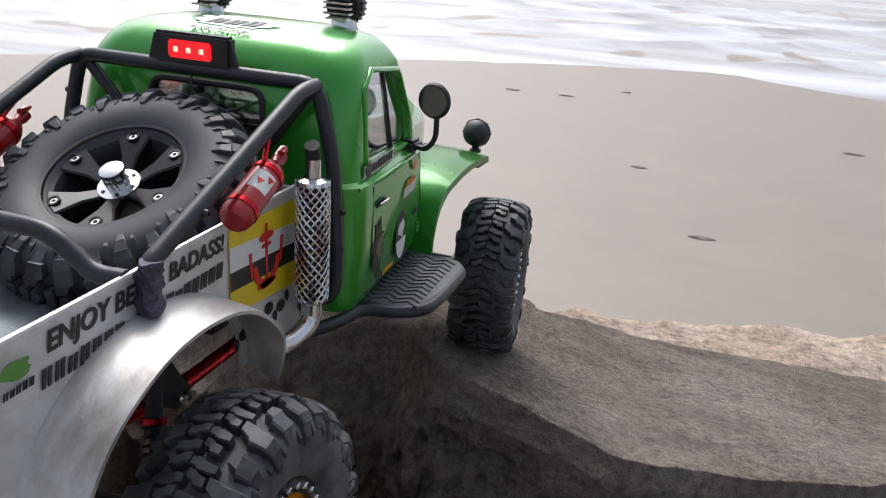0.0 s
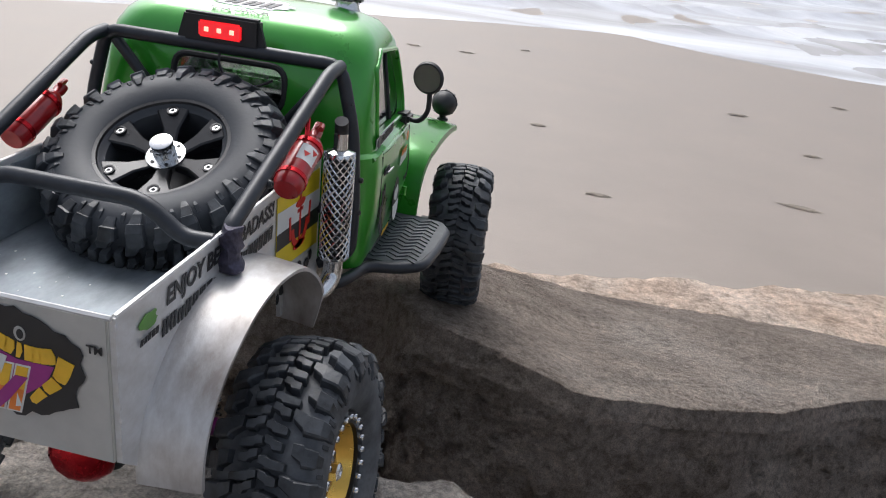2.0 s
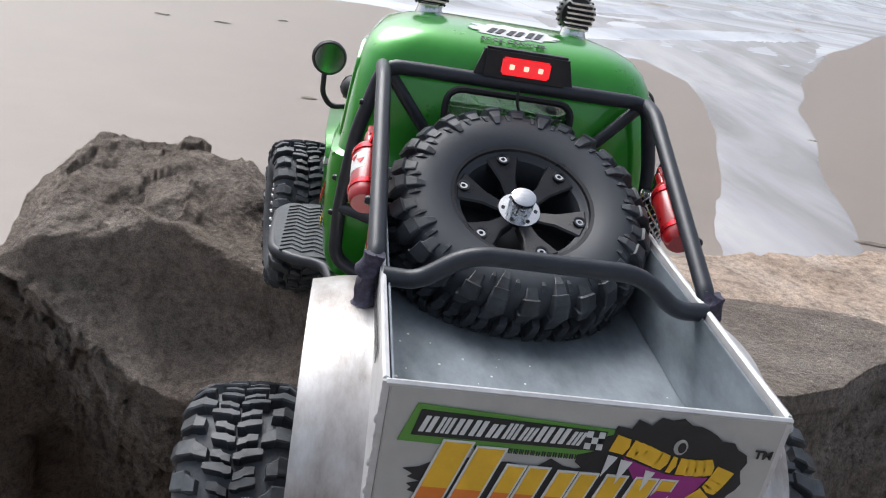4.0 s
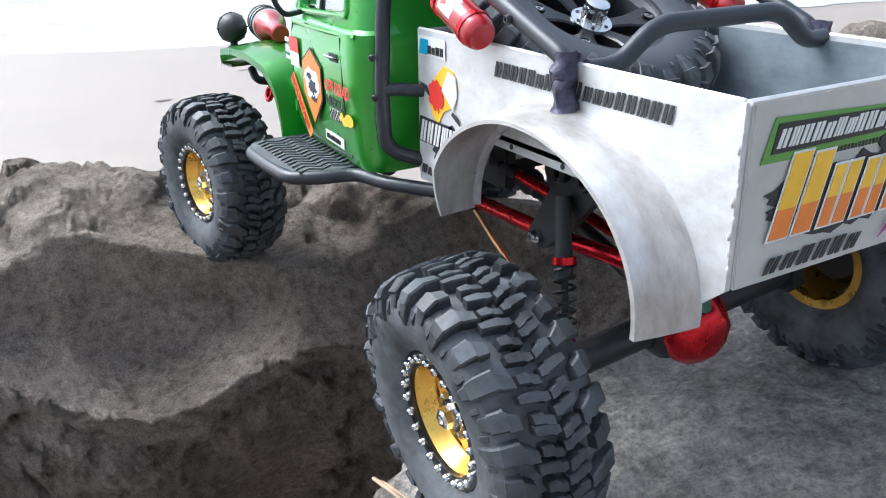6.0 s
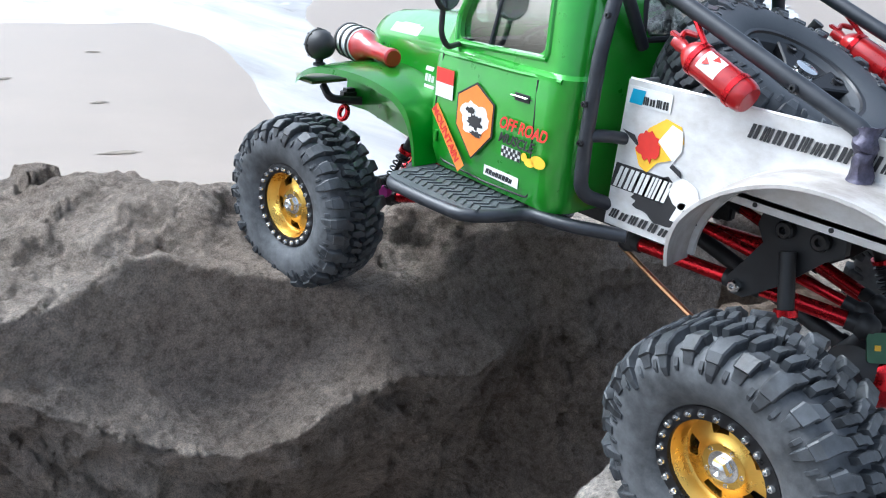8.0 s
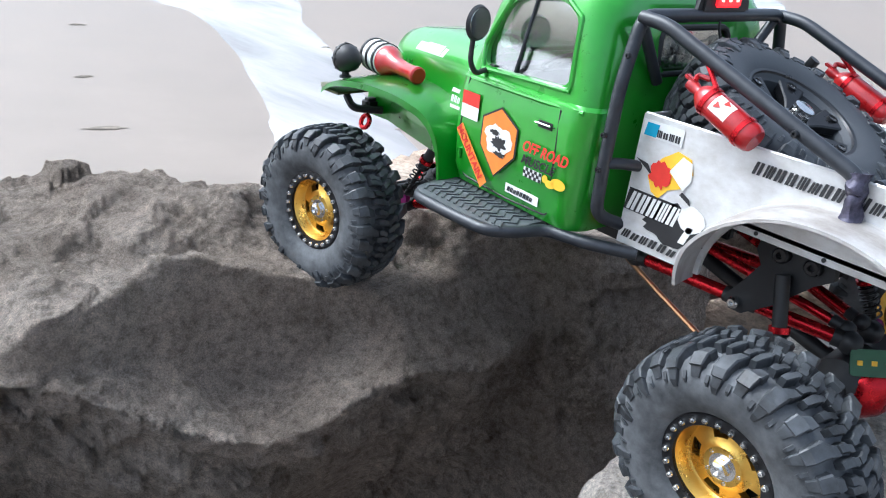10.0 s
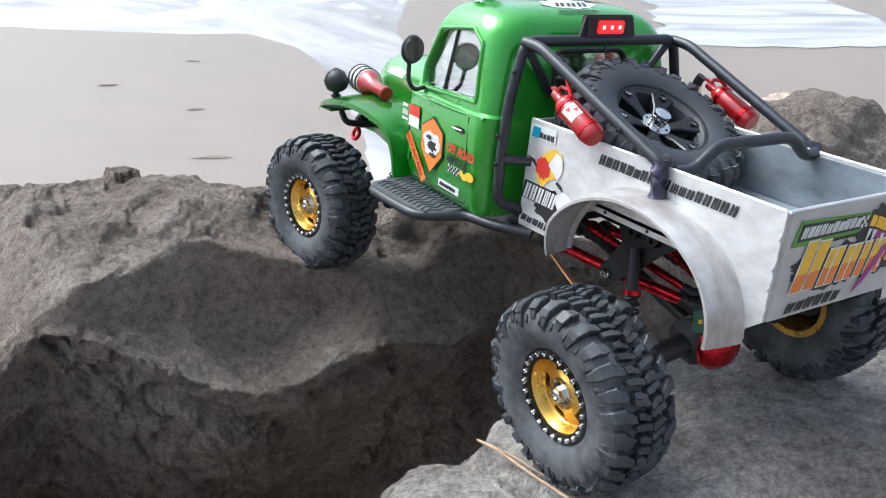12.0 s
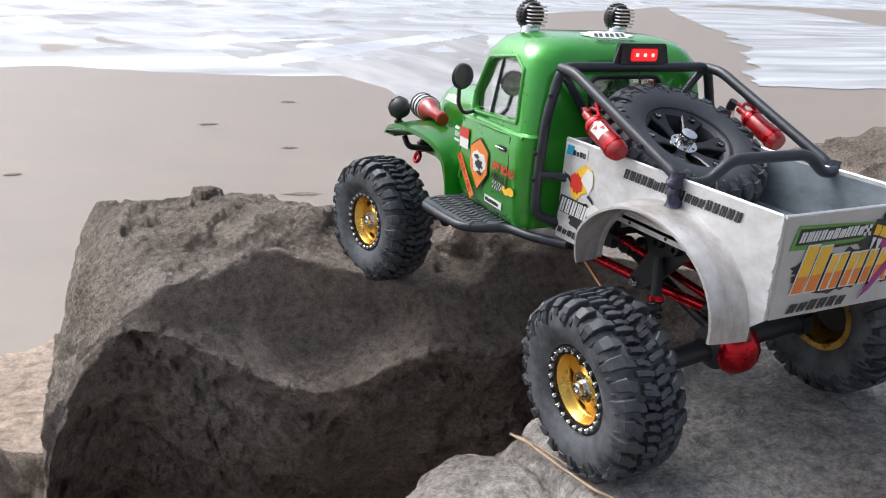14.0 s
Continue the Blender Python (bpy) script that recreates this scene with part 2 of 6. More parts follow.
def slab(bm, outline, depth, m=None):
    """A flat outline of (a, b) made into a plate of that depth along c."""
    lo = [bm.verts.new((a, c, 0)) for a, c in outline]
    hi = [bm.verts.new((a, c, depth)) for a, c in outline]
    n = len(lo)
    bm.faces.new(lo[::-1]), bm.faces.new(hi)
    for i in range(n):
        bm.faces.new((lo[i], lo[(i + 1) % n], hi[(i + 1) % n], hi[i]))
    if m:
        bmesh.ops.transform(bm, matrix=m, verts=lo + hi)
    return bm


def along(axis_from, axis_to):
    """A pose whose X runs from one point to another, starting at the first."""
    d = Vector(axis_to) - Vector(axis_from)
    return Matrix.Translation(axis_from) @ d.to_track_quat("X", "Z").to_matrix().to_4x4()


# planes for decals: local x to the reader's right, y up, z towards the reader
def face_pose(origin, right, up):
    r, u = Vector(right).normalized(), Vector(up)
    n = r.cross(u).normalized()
    u = n.cross(r)
    m = Matrix((r, u, n)).transposed().to_4x4()
    m.translation = origin
    return m


def decal(name, shapes, material, parent, m, lift=0.006, label=""):
    """Thin vinyl shapes lying on a surface, each a piece of its own."""
    for s in shapes:
        bm = bmesh.new()
        slab(bm, s, 0.004)
        part(name, bm, material, parent, label, at=m @ Matrix.Translation((0, 0, lift)), smooth=0)


def writing(name, text, size, material, parent, m, lift=0.012, shear=0.0, width=None):
    """Letters cut from vinyl, with the built-in font."""
    cu = bpy.data.curves.new("letters", "FONT")
    cu.body, cu.size, cu.extrude, cu.shear, cu.offset = text, size * U * 1.38, 0.0001, shear, size * U * 0.035
    tmp = new("letters", cu)
    me = bpy.data.meshes.new_from_object(tmp.evaluated_get(bpy.context.evaluated_depsgraph_get()))
    bpy.data.objects.remove(tmp)
    if width:
        w = max(v.co.x for v in me.vertices)
        me.transform(Matrix.Diagonal((width * U / w, 1, 1, 1)))
    me.materials.append(material)
    return part(name, me, material, parent, at=m @ Matrix.Translation((0, 0, lift)))


def ellipse(cx, cy, rx, ry, n=24):
    return [(cx + rx * math.cos(2 * math.pi * k / n), cy + ry * math.sin(2 * math.pi * k / n)) for k in range(n)]


def ragged(cx, cy, rx, ry, n=40, amount=0.2, seed=1):
    rnd = random.Random(seed)
    return [(cx + rx * k * math.cos(a), cy + ry * k * math.sin(a)) for a, k in ((2 * math.pi * i / n, 1 - amount * rnd.random()) for i in range(n))]


def rect(x0, y0, x1, y1, lean=0.0):
    return [(x0, y0), (x1, y0), (x1 + lean, y1), (x0 + lean, y1)]


def rrect(x0, y0, x1, y1, r, n=4):
    out = []
    for cx, cy, a0 in ((x1 - r, y0 + r, -90), (x1 - r, y1 - r, 0), (x0 + r, y1 - r, 90), (x0 + r, y0 + r, 180)):
        out += [(cx + r * math.cos(radians(a0 + 90 * k / n)), cy + r * math.sin(radians(a0 + 90 * k / n))) for k in range(n + 1)]
    return out


# ---- beach, stream and sea ----
SAND_Z = -38.0


def sheet(name, xs, ys, zf, material, label, category):
    verts = [(x * U, y * U, zf(x, y) * U) for y in ys for x in xs]
    n = len(xs)
    faces = [(j * n + i, j * n + i + 1, (j + 1) * n + i + 1, (j + 1) * n + i) for j in range(len(ys) - 1) for i in range(n - 1)]
    me = bpy.data.meshes.new(name)
    me.from_pydata(verts, [], faces)
    me.polygons.foreach_set("use_smooth", [True] * len(faces))
    me.materials.append(material)
    return tagged(new(name, me), label, category, kind="structure")


def beach_mat():
    m = mat("damp_beach_sand", (0.245, 0.202, 0.169), 0.5, 0, 0.07, 0.9, 0.25, 60, col2=(0.225, 0.184, 0.152))
    return m


def shore(x):
    """Where the sand ends and the wash begins."""
    return np.interp(x, (-900, -180, -84, -45, 7, 37, 83, 100, 130, 165, 230, 400, 900), (-60, 172, 243, 268, 290, 272, 258, 262, 285, 300, 385, 600, 900))


def stream_bank(y):
    """Left and right bank of the stream that crosses the sand."""
    return (np.interp(y, (40, 104, 132, 176, 200, 235, 262, 300, 420), (34, 54, 66, 82, 89, 96, 90, 62, 60)),
            np.interp(y, (40, 110, 139, 187, 216, 267, 310, 346, 420), (60, 81, 93, 113, 127, 153, 182, 205, 250)))


far = [-20000, -6000, -2500, -1200]
sheet("ground", far + list(range(-700, 1500, 20)) + [2500, 6000, 20000], [-6000, -2000, -600, -200] + list(range(0, 700, 12)) + [1200, 3000, 8000, 30000],
      lambda x, y: SAND_Z + 0.10 * noise.noise((x * 0.012, y * 0.02, 1)),
      beach_mat(), "smooth damp beige beach sand", "sand")


def wash_mat(name, k, turn, sx, sy, tone=(1, 1, 1)):
    """Thin sheet of bright water with lacy foam, ripples and darker wave lines."""
    m = bpy.data.materials.new(name)
    m.use_nodes = True
    nt = m.node_tree
    b = nt.nodes["Principled BSDF"]
    tc = nt.nodes.new("ShaderNodeTexCoord")
    mp = nt.nodes.new("ShaderNodeMapping")
    mp.inputs["Rotation"].default_value = (0, 0, radians(turn))
    mp.inputs["Scale"].default_value = (sx, sy, 1)
    nt.links.new(tc.outputs["Object"], mp.inputs[0])
    n1, n2 = nt.nodes.new("ShaderNodeTexNoise"), nt.nodes.new("ShaderNodeTexNoise")
    n1.inputs["Scale"].default_value, n1.inputs["Detail"].default_value, n1.inputs["Distortion"].default_value = 1.0, 11, 0.5
    n2.inputs["Scale"].default_value, n2.inputs["Detail"].default_value = 3.2, 8
    nt.links.new(mp.outputs[0], n1.inputs["Vector"]), nt.links.new(mp.outputs[0], n2.inputs["Vector"])
    r = nt.nodes.new("ShaderNodeValToRGB")
    stops = [(0.30, (0.40, 0.385, 0.385)), (0.42, (0.54, 0.53, 0.54)), (0.52, (0.66, 0.66, 0.70)), (0.66, (0.86, 0.86, 0.88))]
    while len(r.color_ramp.elements) < 4:
        r.color_ramp.elements.new(0.5)
    for e, (p, c) in zip(r.color_ramp.elements, stops):
        e.position, e.color = p, (*(k * v * w for v, w in zip(c, tone)), 1)
    nt.links.new(n1.outputs["Fac"], r.inputs[0])
    nt.links.new(r.outputs[0], b.inputs["Base Color"])
    b.inputs["Roughness"].default_value, b.inputs["IOR"].default_value = 0.22, 1.33
    bp = nt.nodes.new("ShaderNodeBump")
    bp.inputs["Strength"].default_value, bp.inputs["Distance"].default_value = 0.35, 0.05
    nt.links.new(n2.outputs["Fac"], bp.inputs["Height"])
    nt.links.new(bp.outputs[0], b.inputs["Normal"])
    return m


WASH = wash_mat("shallow_wash_and_foam", 0.79, -41, 0.13, 0.75)
BROOK = wash_mat("thin_stream_water", 0.56, -28, 0.9, 0.22, (1.0, 0.95, 0.91))


def wavy(x, y):
    """Height of the sea: rows of low breaking waves that run along the shore."""
    off = y - float(shore(x))
    w = (y * math.cos(radians(41)) - x * math.sin(radians(41))) * 0.12 + 1.5 * noise.noise((x * 0.006, y * 0.006, 4))
    return SAND_Z + 0.12 + min(1, max(0, off) / 60) * (2.4 * max(0, math.sin(w)) ** 6 + 0.35 * noise.noise((x * 0.05, y * 0.05, 2)))


def water_sheet():
    xs = [-20000, -6000, -2500, -1300] + list(range(-900, 900, 9)) + [1100, 1500, 2500, 6000, 20000]
    offs = [0, 1.5, 4, 8] + [12 + 4.5 * k for k in range(70)] + [345, 400, 500, 700, 1000, 1600, 3000, 8000, 30000]
    verts, faces, n = [], [], len(xs)
    for o in offs:
        for x in xs:
            s = float(shore(x)) + 5 * noise.noise((x * 0.03, 0, 7)) + 2 * noise.noise((x * 0.12, 0, 9))
            y = s + o
            verts.append((x * U, y * U, (wavy(x, y) - (0.26 if o == 0 else 0)) * U))
    for j in range(len(offs) - 1):
        for i in range(n - 1):
            faces.append((j * n + i, j * n + i + 1, (j + 1) * n + i + 1, (j + 1) * n + i))
    me = bpy.data.meshes.new("water")
    me.from_pydata(verts, [], faces)
    me.polygons.foreach_set("use_smooth", [True] * len(faces))
    me.materials.append(WASH)
    return tagged(new("water", me), "pale foaming sea wash with low waves", "sea", kind="structure")


water_sheet()


def stream_sheet():
    ys = [20 + 1.5 * k for k in range(262)]
    verts, faces, n = [], [], 15
    for y in ys:
        a, c = stream_bank(y)
        a, c = a + 2 * noise.noise((0, y * 0.03, 3)) + 0.5 * noise.noise((0, y * 0.2, 3)), c + 3 * noise.noise((5, y * 0.03, 3)) + 0.5 * noise.noise((5, y * 0.2, 3))
        for k in range(n):
            t = k / (n - 1)
            edge = 0.3 if k in (0, n - 1) else 0
            verts.append(((a + (c - a) * t) * U, y * U, (SAND_Z + 0.16 - edge + 0.05 * noise.noise((a + t * 30, y, 0))) * U))
    for j in range(len(ys) - 1):
        for i in range(n - 1):
            faces.append((j * n + i, j * n + i + 1, (j + 1) * n + i + 1, (j + 1) * n + i))
    me = bpy.data.meshes.new("stream_water")
    me.from_pydata(verts, [], faces)
    me.polygons.foreach_set("use_smooth", [True] * len(faces))
    me.materials.append(BROOK)
    return tagged(new("stream_water", me), "shallow bright stream crossing the beach sand", "stream", kind="structure")


stream_sheet()


def puddle():
    """Long shining channel left on the far flats, with a frayed edge."""
    near = [(249, 226), (286, 214), (358, 211), (430, 232), (520, 300), (640, 420), (760, 545), (900, 780)]
    far_side = [(690, 800), (560, 620), (450, 450), (371, 353), (320, 300), (275, 255)]
    ring = near + far_side
    pts = []
    for (x0, y0), (x1, y1) in zip(ring, ring[1:] + ring[:1]):
        for k in range(12):
            x, y = x0 + (x1 - x0) * k / 12, y0 + (y1 - y0) * k / 12
            f = 7 * noise.fractal(Vector((x * 0.03, y * 0.03, 2)), 0.8, 2, 4)
            pts.append((x + f, y - f))
    bm = bmesh.new()
    bm.faces.new([bm.verts.new((x, y, SAND_Z + 0.3)) for x, y in pts])
    ob = part("pool_water", bm, WASH, smooth=0)
    return tagged(ob, "shining pool of water on the sand flats", "pool", kind="structure")


puddle()

DRIFT = mat("seaweed_scrap", (0.205, 0.17, 0.138), 0.8, 0, 0.4, 8, 0.4, 40)


def scrap(x, y, lx, ly, turn, seed):
    """A flat scrap of weed or bark on the sand."""
    bm = bmesh.new()
    rnd = random.Random(seed)
    n = 18
    ring = []
    for k in range(n):
        a = 2 * math.pi * k / n
        j = 0.55 + 0.45 * rnd.random()
        ring.append(bm.verts.new((lx * j * math.cos(a), ly * j * math.sin(a), 0)))
    top = [bm.verts.new((v.co.x * 0.5, v.co.y * 0.5, 0.12 + 0.12 * rnd.random())) for v in ring]
    for k in range(n):
        bm.faces.new((ring[k], ring[(k + 1) % n], top[(k + 1) % n], top[k]))
    bm.faces.new(top)
    ob = part("driftweed", bm, DRIFT, at=Matrix.Translation((x, y, SAND_Z + 0.12)) @ Matrix.Rotation(turn, 4, "Z"))
    return tagged(ob, "small dark scrap of seaweed lying on sand", "seaweed", group="seaweed scraps on the beach")


for k, (x, y, lx, ly) in enumerate(((5, 117, 2.4, 0.8), (33, 189, 3.2, 0.8), (-48, 213, 2.4, 0.7), (-34, 214, 3, 0.6), 
                                    (44, 162, 2.2, 0.6), (-8, 152, 2.0, 0.8), (84, 112, 4.0, 0.9), (109, 180, 1.8, 0.9), (36, 128, 4.0, 1.2), 
                                    (-90, 190, 4, 0.7), (60, 215, 2.5, 0.6), (-20, 230, 2.2, 0.5))):
    scrap(x, y, lx, ly, 0.5 * math.sin(3.1 * k), 20 + k)


# ---- boulders ----
def mesh_grid(name, rows, material, label, category="boulder", group="boulders of the sea wall"):
    """A closed-enough skin from rows of points."""
    n = len(rows[0])
    me = bpy.data.meshes.new(name)
    me.from_pydata([tuple(c * U for c in p) for r in rows for p in r], [],
                   [(j * n + i, j * n + i + 1, (j + 1) * n + i + 1, (j + 1) * n + i) for j in range(len(rows) - 1) for i in range(n - 1)])
    me.polygons.foreach_set("use_smooth", [True] * len(me.polygons))
    me.materials.append(material)
    return tagged(new(name, me), label, category, group)


def facets(p, scale, amount):
    """Broken stone: tilted flat facets that meet in crisp ridges, with a rough grain over them."""
    q = Vector(p) * scale
    q = q + 0.10 * noise.noise_vector(q * 1.6)
    d, c = noise.voronoi(q)
    best = 9.0
    for k in range(4):
        t = noise.cell_vector(c[k] * 5.3 + Vector((0.37, 0.11, 0.73))) - Vector((0.5, 0.5, 0.5))
        best = min(best, 2.3 * t.dot(q - c[k]) + 0.5 * t.z + 1.0 * max(0.0, d[k] - 0.25) + 0.1)
    return amount * (min(best, 0.40) + 0.07 * noise.fractal(q * 2.3, 0.8, 2.1, 4))


def spine(x, xs, ys):
    """A smooth curve through a few heights."""
    return 0.5 * np.interp(x, xs, ys) + 0.25 * (np.interp(x - 0.1, xs, ys) + np.interp(x + 0.1, xs, ys))


def main_boulder():
    st = (-7.1, -6.7, -6.4, -6.1, -5.75, -5.43, -4.9, -4.4, -3.9, -3.6, -3.2, -2.6, -2.2, -1.3, -0.2, 0.9, 1.6, 3.6, 5.0, 6.2, 7.6, 10.5, 13.5)
    ridge_y = (7.6, 7.2, 7.0, 6.95, 6.95, 6.9, 6.7, 6.85, 6.98, 6.9, 6.85, 6.6, 6.43, 5.95, 6.05, 6.2, 5.25, 4.92, 5.6, 6.42, 7.7, 9.2, 10.5)
    ridge_z = (-12, -5.6, -4.4, -3.8, -3.4, -3.08, -2.68, -2.58, -2.47, -2.32, -2.58, -2.68, -2.72, -2.90, -2.85, -2.72, -2.48, -2.9, -3.2, -3.5, -3.75, -4.1, -5.5)
    lip_y = (7.4, 7.05, 6.85, 6.8, 6.8, 6.75, 6.45, 6.15, 5.85, 5.75, 5.65, 5.42, 5.35, 5.22, 5.1, 5.45, 5.05, 4.8, 5.48, 6.3, 7.58, 9.08, 10.4)
    lip_z = (-12.1, -5.75, -4.55, -3.95, -3.55, -3.25, -3.38, -3.62, -3.9, -4.02, -4.2, -4.08, -3.92, -3.6, -3.85, -3.6, -2.85, -3.14, -3.44, -3.74, -4.0, -4.4, -6)
    mid_y = (9.4, 9.2, 9.0, 8.9, 8.8, 8.7, 8.7, 8.5, 8.2, 8.0, 7.9, 7.75, 7.6, 7.2, 7.0, 6.9, 6.9, 7.6, 8.2, 8.8, 9.6, 11, 11.8)
    mid_z = (-13, -6.6, -4.9, -3.9, -3.1, -2.68, -2.42, -2.36, -2.32, -2.26, -2.2, -2.14, -2.3, -2.6, -2.35, -2.5, -2.92, -3.68, -3.85, -4.05, -4.3, -4.6, -5.6)
    back_y = (11, 11, 11.1, 11.2, 11.2, 11.2, 10.8, 10.7, 10.6, 10.3, 9.8, 9.4, 9.2, 9.0, 9.0, 9.6, 10.2, 11.6, 12.2, 12.6, 13, 13.4, 13)
    back_z = (-13, -8, -6.2, -4.7, -3.5, -2.8, -2.48, -2.5, -2.48, -2.35, -2.28, -2.3, -2.45, -2.6, -2.8, -3.2, -3.9, -4.75, -5.0, -5.15, -5.3, -5.5, -6.4)
    rows = []
    xs = np.concatenate([np.linspace(-7.1, -5.2, 70), np.linspace(-5.17, 2.6, 240), np.linspace(2.65, 13.5, 150)])
    for x in xs:
        g = [float(spine(x, st, c)) for c in (lip_y, lip_z, ridge_y, ridge_z, mid_y, mid_z, back_y, back_z)]
        ly, lz, ry, rz, my, mz, by, bz = g
        dip = 0.55 * max(0, 1 - abs(x + 2.5) / (2.6 if x < -2.5 else 1.15)) ** 0.8 - 0.08 * max(0, 1 - ((x + 0.45) / 0.85) ** 2)
        hang = 1 - 1.25 * max(0, min(1, (x + 0.1) / 1.6))
        flat = max(0.0, 1 - abs(x + 1.85) / 0.75) if x < -1.85 else max(0.0, 1 - abs(x + 1.85) / 0.55)
        sy, sz = 0.42 * ly + 0.58 * ry + 0.5 * dip, 0.52 * lz + 0.48 * rz - dip
        sy, sz = sy + (ry - 0.03 - sy) * flat, sz + (lz + 0.14 - sz) * flat
        ctrl = [(ly + 4.2 * hang, -12), (ly + 2.3 * hang, lz - 4.0), (ly + 0.55 * hang, lz - 1.2), (ly, lz), (sy, sz), (ry, rz),
                (0.5 * ry + 0.5 * my, 0.5 * rz + 0.5 * mz + (0.05 if x > 1 else -0.10)), (my, mz), (0.5 * my + 0.5 * by, 0.5 * mz + 0.5 * bz + 0.08), (by, bz), (by + 0.8, bz - 2.5), (by + 1.2, -12)]
        seg = [14, 26, 20, 22, 22, 16, 16, 16, 14, 8, 5]
        row = []
        left = 1 if x < 1.2 else max(0.0, 1 - (x - 1.2) / 0.9)
        for k, n in enumerate(seg):
            for t in np.arange(n) / n:
                y = ctrl[k][0] * (1 - t) + ctrl[k + 1][0] * t
                z = ctrl[k][1] * (1 - t) + ctrl[k + 1][1] * t
                row.append([x, y, z])
        a = np.array(row)
        for _ in range(1):
            a[1:-1, 1:] = 0.25 * a[:-2, 1:] + 0.5 * a[1:-1, 1:] + 0.25 * a[2:, 1:]
        for i, p in enumerate(a):
            top = i > 100
            base = (0.55 if i > 82 else 0.9)
            big = (facets(p, 0.75, 0.46) + facets(p, 1.5, 0.34) + facets(p, 3.6, 0.12) - 0.13 if top else facets(p, 0.9, 0.30) + facets(p, 2.2, 0.24) + facets(p, 5.0, 0.16) - 0.10) * ((0.1 if top else 0.5) + (0.9 if top else 0.5) * left)
            if 54 < i <= 102:
                big *= 0.40
            rough = 0.04 * noise.fractal(Vector(p) * 2.2, 0.9, 2.0, 5) + 0.022 * noise.fractal(Vector(p) * 8, 0.8, 2.0, 3)
            fade = 1.0
            for cx, cy in ((-1.6, 6.6), (1.62, 6.7)):
                fade = min(fade, max(0.1, ((p[0] - cx) ** 2 + (p[1] - cy) ** 2) / 1.1 - 0.2))
            d = (big * base * (1 if top else 0.8) + rough * (1.0 if left > 0.5 else 0.6)) * min(1, fade)
            if i < 62:
                p[1] -= 1.6 * d
            else:
                p[2] += d
            p[0] += d * left * (0.2 - 1.0 * max(0, min(1, (-5.3 - p[0]) / 0.9)))
        rows.append([tuple(p) for p in a])
    return mesh_grid("boulder", rows, ROCK, "large rough dark brown-grey boulder under the front wheels")


main_boulder()


def top_rock(name, inside, zf, x0, x1, y0, y1, step, material, label, deep=5.0, soft=0.35):
    """A boulder whose top follows zf(x, y) and whose sides fall away where inside(x, y) passes below zero."""
    xs, ys = np.arange(x0, x1, step), np.arange(y0, y1, step)
    rows = []
    for y in ys:
        row = []
        for x in xs:
            p = Vector((x, y, 0))
            s = inside(x, y) + 0.16 * noise.fractal(p * 1.3, 0.9, 2, 4)
            z = zf(x, y) + 0.07 * noise.fractal(p * 0.9, 0.9, 2, 5) + 0.025 * noise.fractal(p * 6, 0.8, 2, 4) + facets(p, 1.4, 0.05) + 0.035 * round(2.5 * noise.fractal(Vector((x * 0.4, y * 1.1, 5)), 0.9, 2, 4))
            if s < soft:
                k = (soft - s) / soft
                z -= 0.25 * k * k if k < 1 else min(deep, 0.25 + (k - 1) * 4.5 * soft + 0.3 * (k - 1) ** 2)
            row.append((x, y, z))
        rows.append(row)
    return mesh_grid(name, rows, material, label)


def near_plane(x, y):
    return -2.78 + 0.09 * x - 0.12 * (y - 0.6) + 0.0


top_rock("boulder", lambda x, y: min(float(np.interp(x, (-2.2, -1.6, -0.5, 1.0, 2.5, 4, 6), (2.3, 2.55, 2.75, 2.85, 2.9, 2.4, 1.0))) - y, x + 2.12 + 0.12 * math.sin(3 * y), 7 - x, y + 16),
         near_plane, -3.2, 7.6, -13.0, 3.9, 0.065, ROCKB, "broad flat grey-brown boulder under the rear wheels", soft=0.3)
top_rock("boulder", lambda x, y: min(float(np.interp(x, (-8, -5.2, -4.2, -3.0, -2.6, -1.9), (-3.5, 0.4, 1.6, 2.35, 2.5, 2.35))) - y, -2.06 - x - 0.12 * math.sin(3 * y), x + 8.5, y + 16),
         lambda x, y: -2.98 + 0.05 * (x + 2) - 0.13 * (y - 0.6) - 0.10 * max(0, -3 - x), -9.0, -1.6, -13.0, 3.4, 0.07, ROCKB, "pale grey-brown rounded boulder beside a dry stalk", soft=0.5)


def lump(name, c, r, material, label, seed, flat=0.0, n=90):
    """A free-standing rounded, chipped boulder."""
    rows = []
    o = Vector((seed * 7.1, seed * 3.3, 0))
    for j in range(n // 2 + 1):
        th = math.pi * j / (n // 2)
        row = []
        for i in range(n + 1):
            ph = 2 * math.pi * i / n
            d = Vector((math.sin(th) * math.cos(ph), math.sin(th) * math.sin(ph), math.cos(th)))
            k = 1 + 0.22 * noise.noise(d * 1.4 + o) + 0.10 * noise.fractal(d * 3 + o, 0.9, 2, 5) + 0.12 * (min(0.5, noise.voronoi(d * 2.2 + o)[0][1] - noise.voronoi(d * 2.2 + o)[0][0]))
            e = Vector((abs(a) ** (1 - flat) * (1 if a > 0 else -1) for a in d))
            k += 0.06 * facets(d * 2 + o, 1.2, 1.0) + 0.02 * facets(d * 2 + o, 4.0, 1.0)
            row.append((c[0] + r[0] * k * e.x, c[1] + r[1] * k * e.y, c[2] + r[2] * k * e.z))
        rows.append(row)
    return mesh_grid(name, rows, material, label)


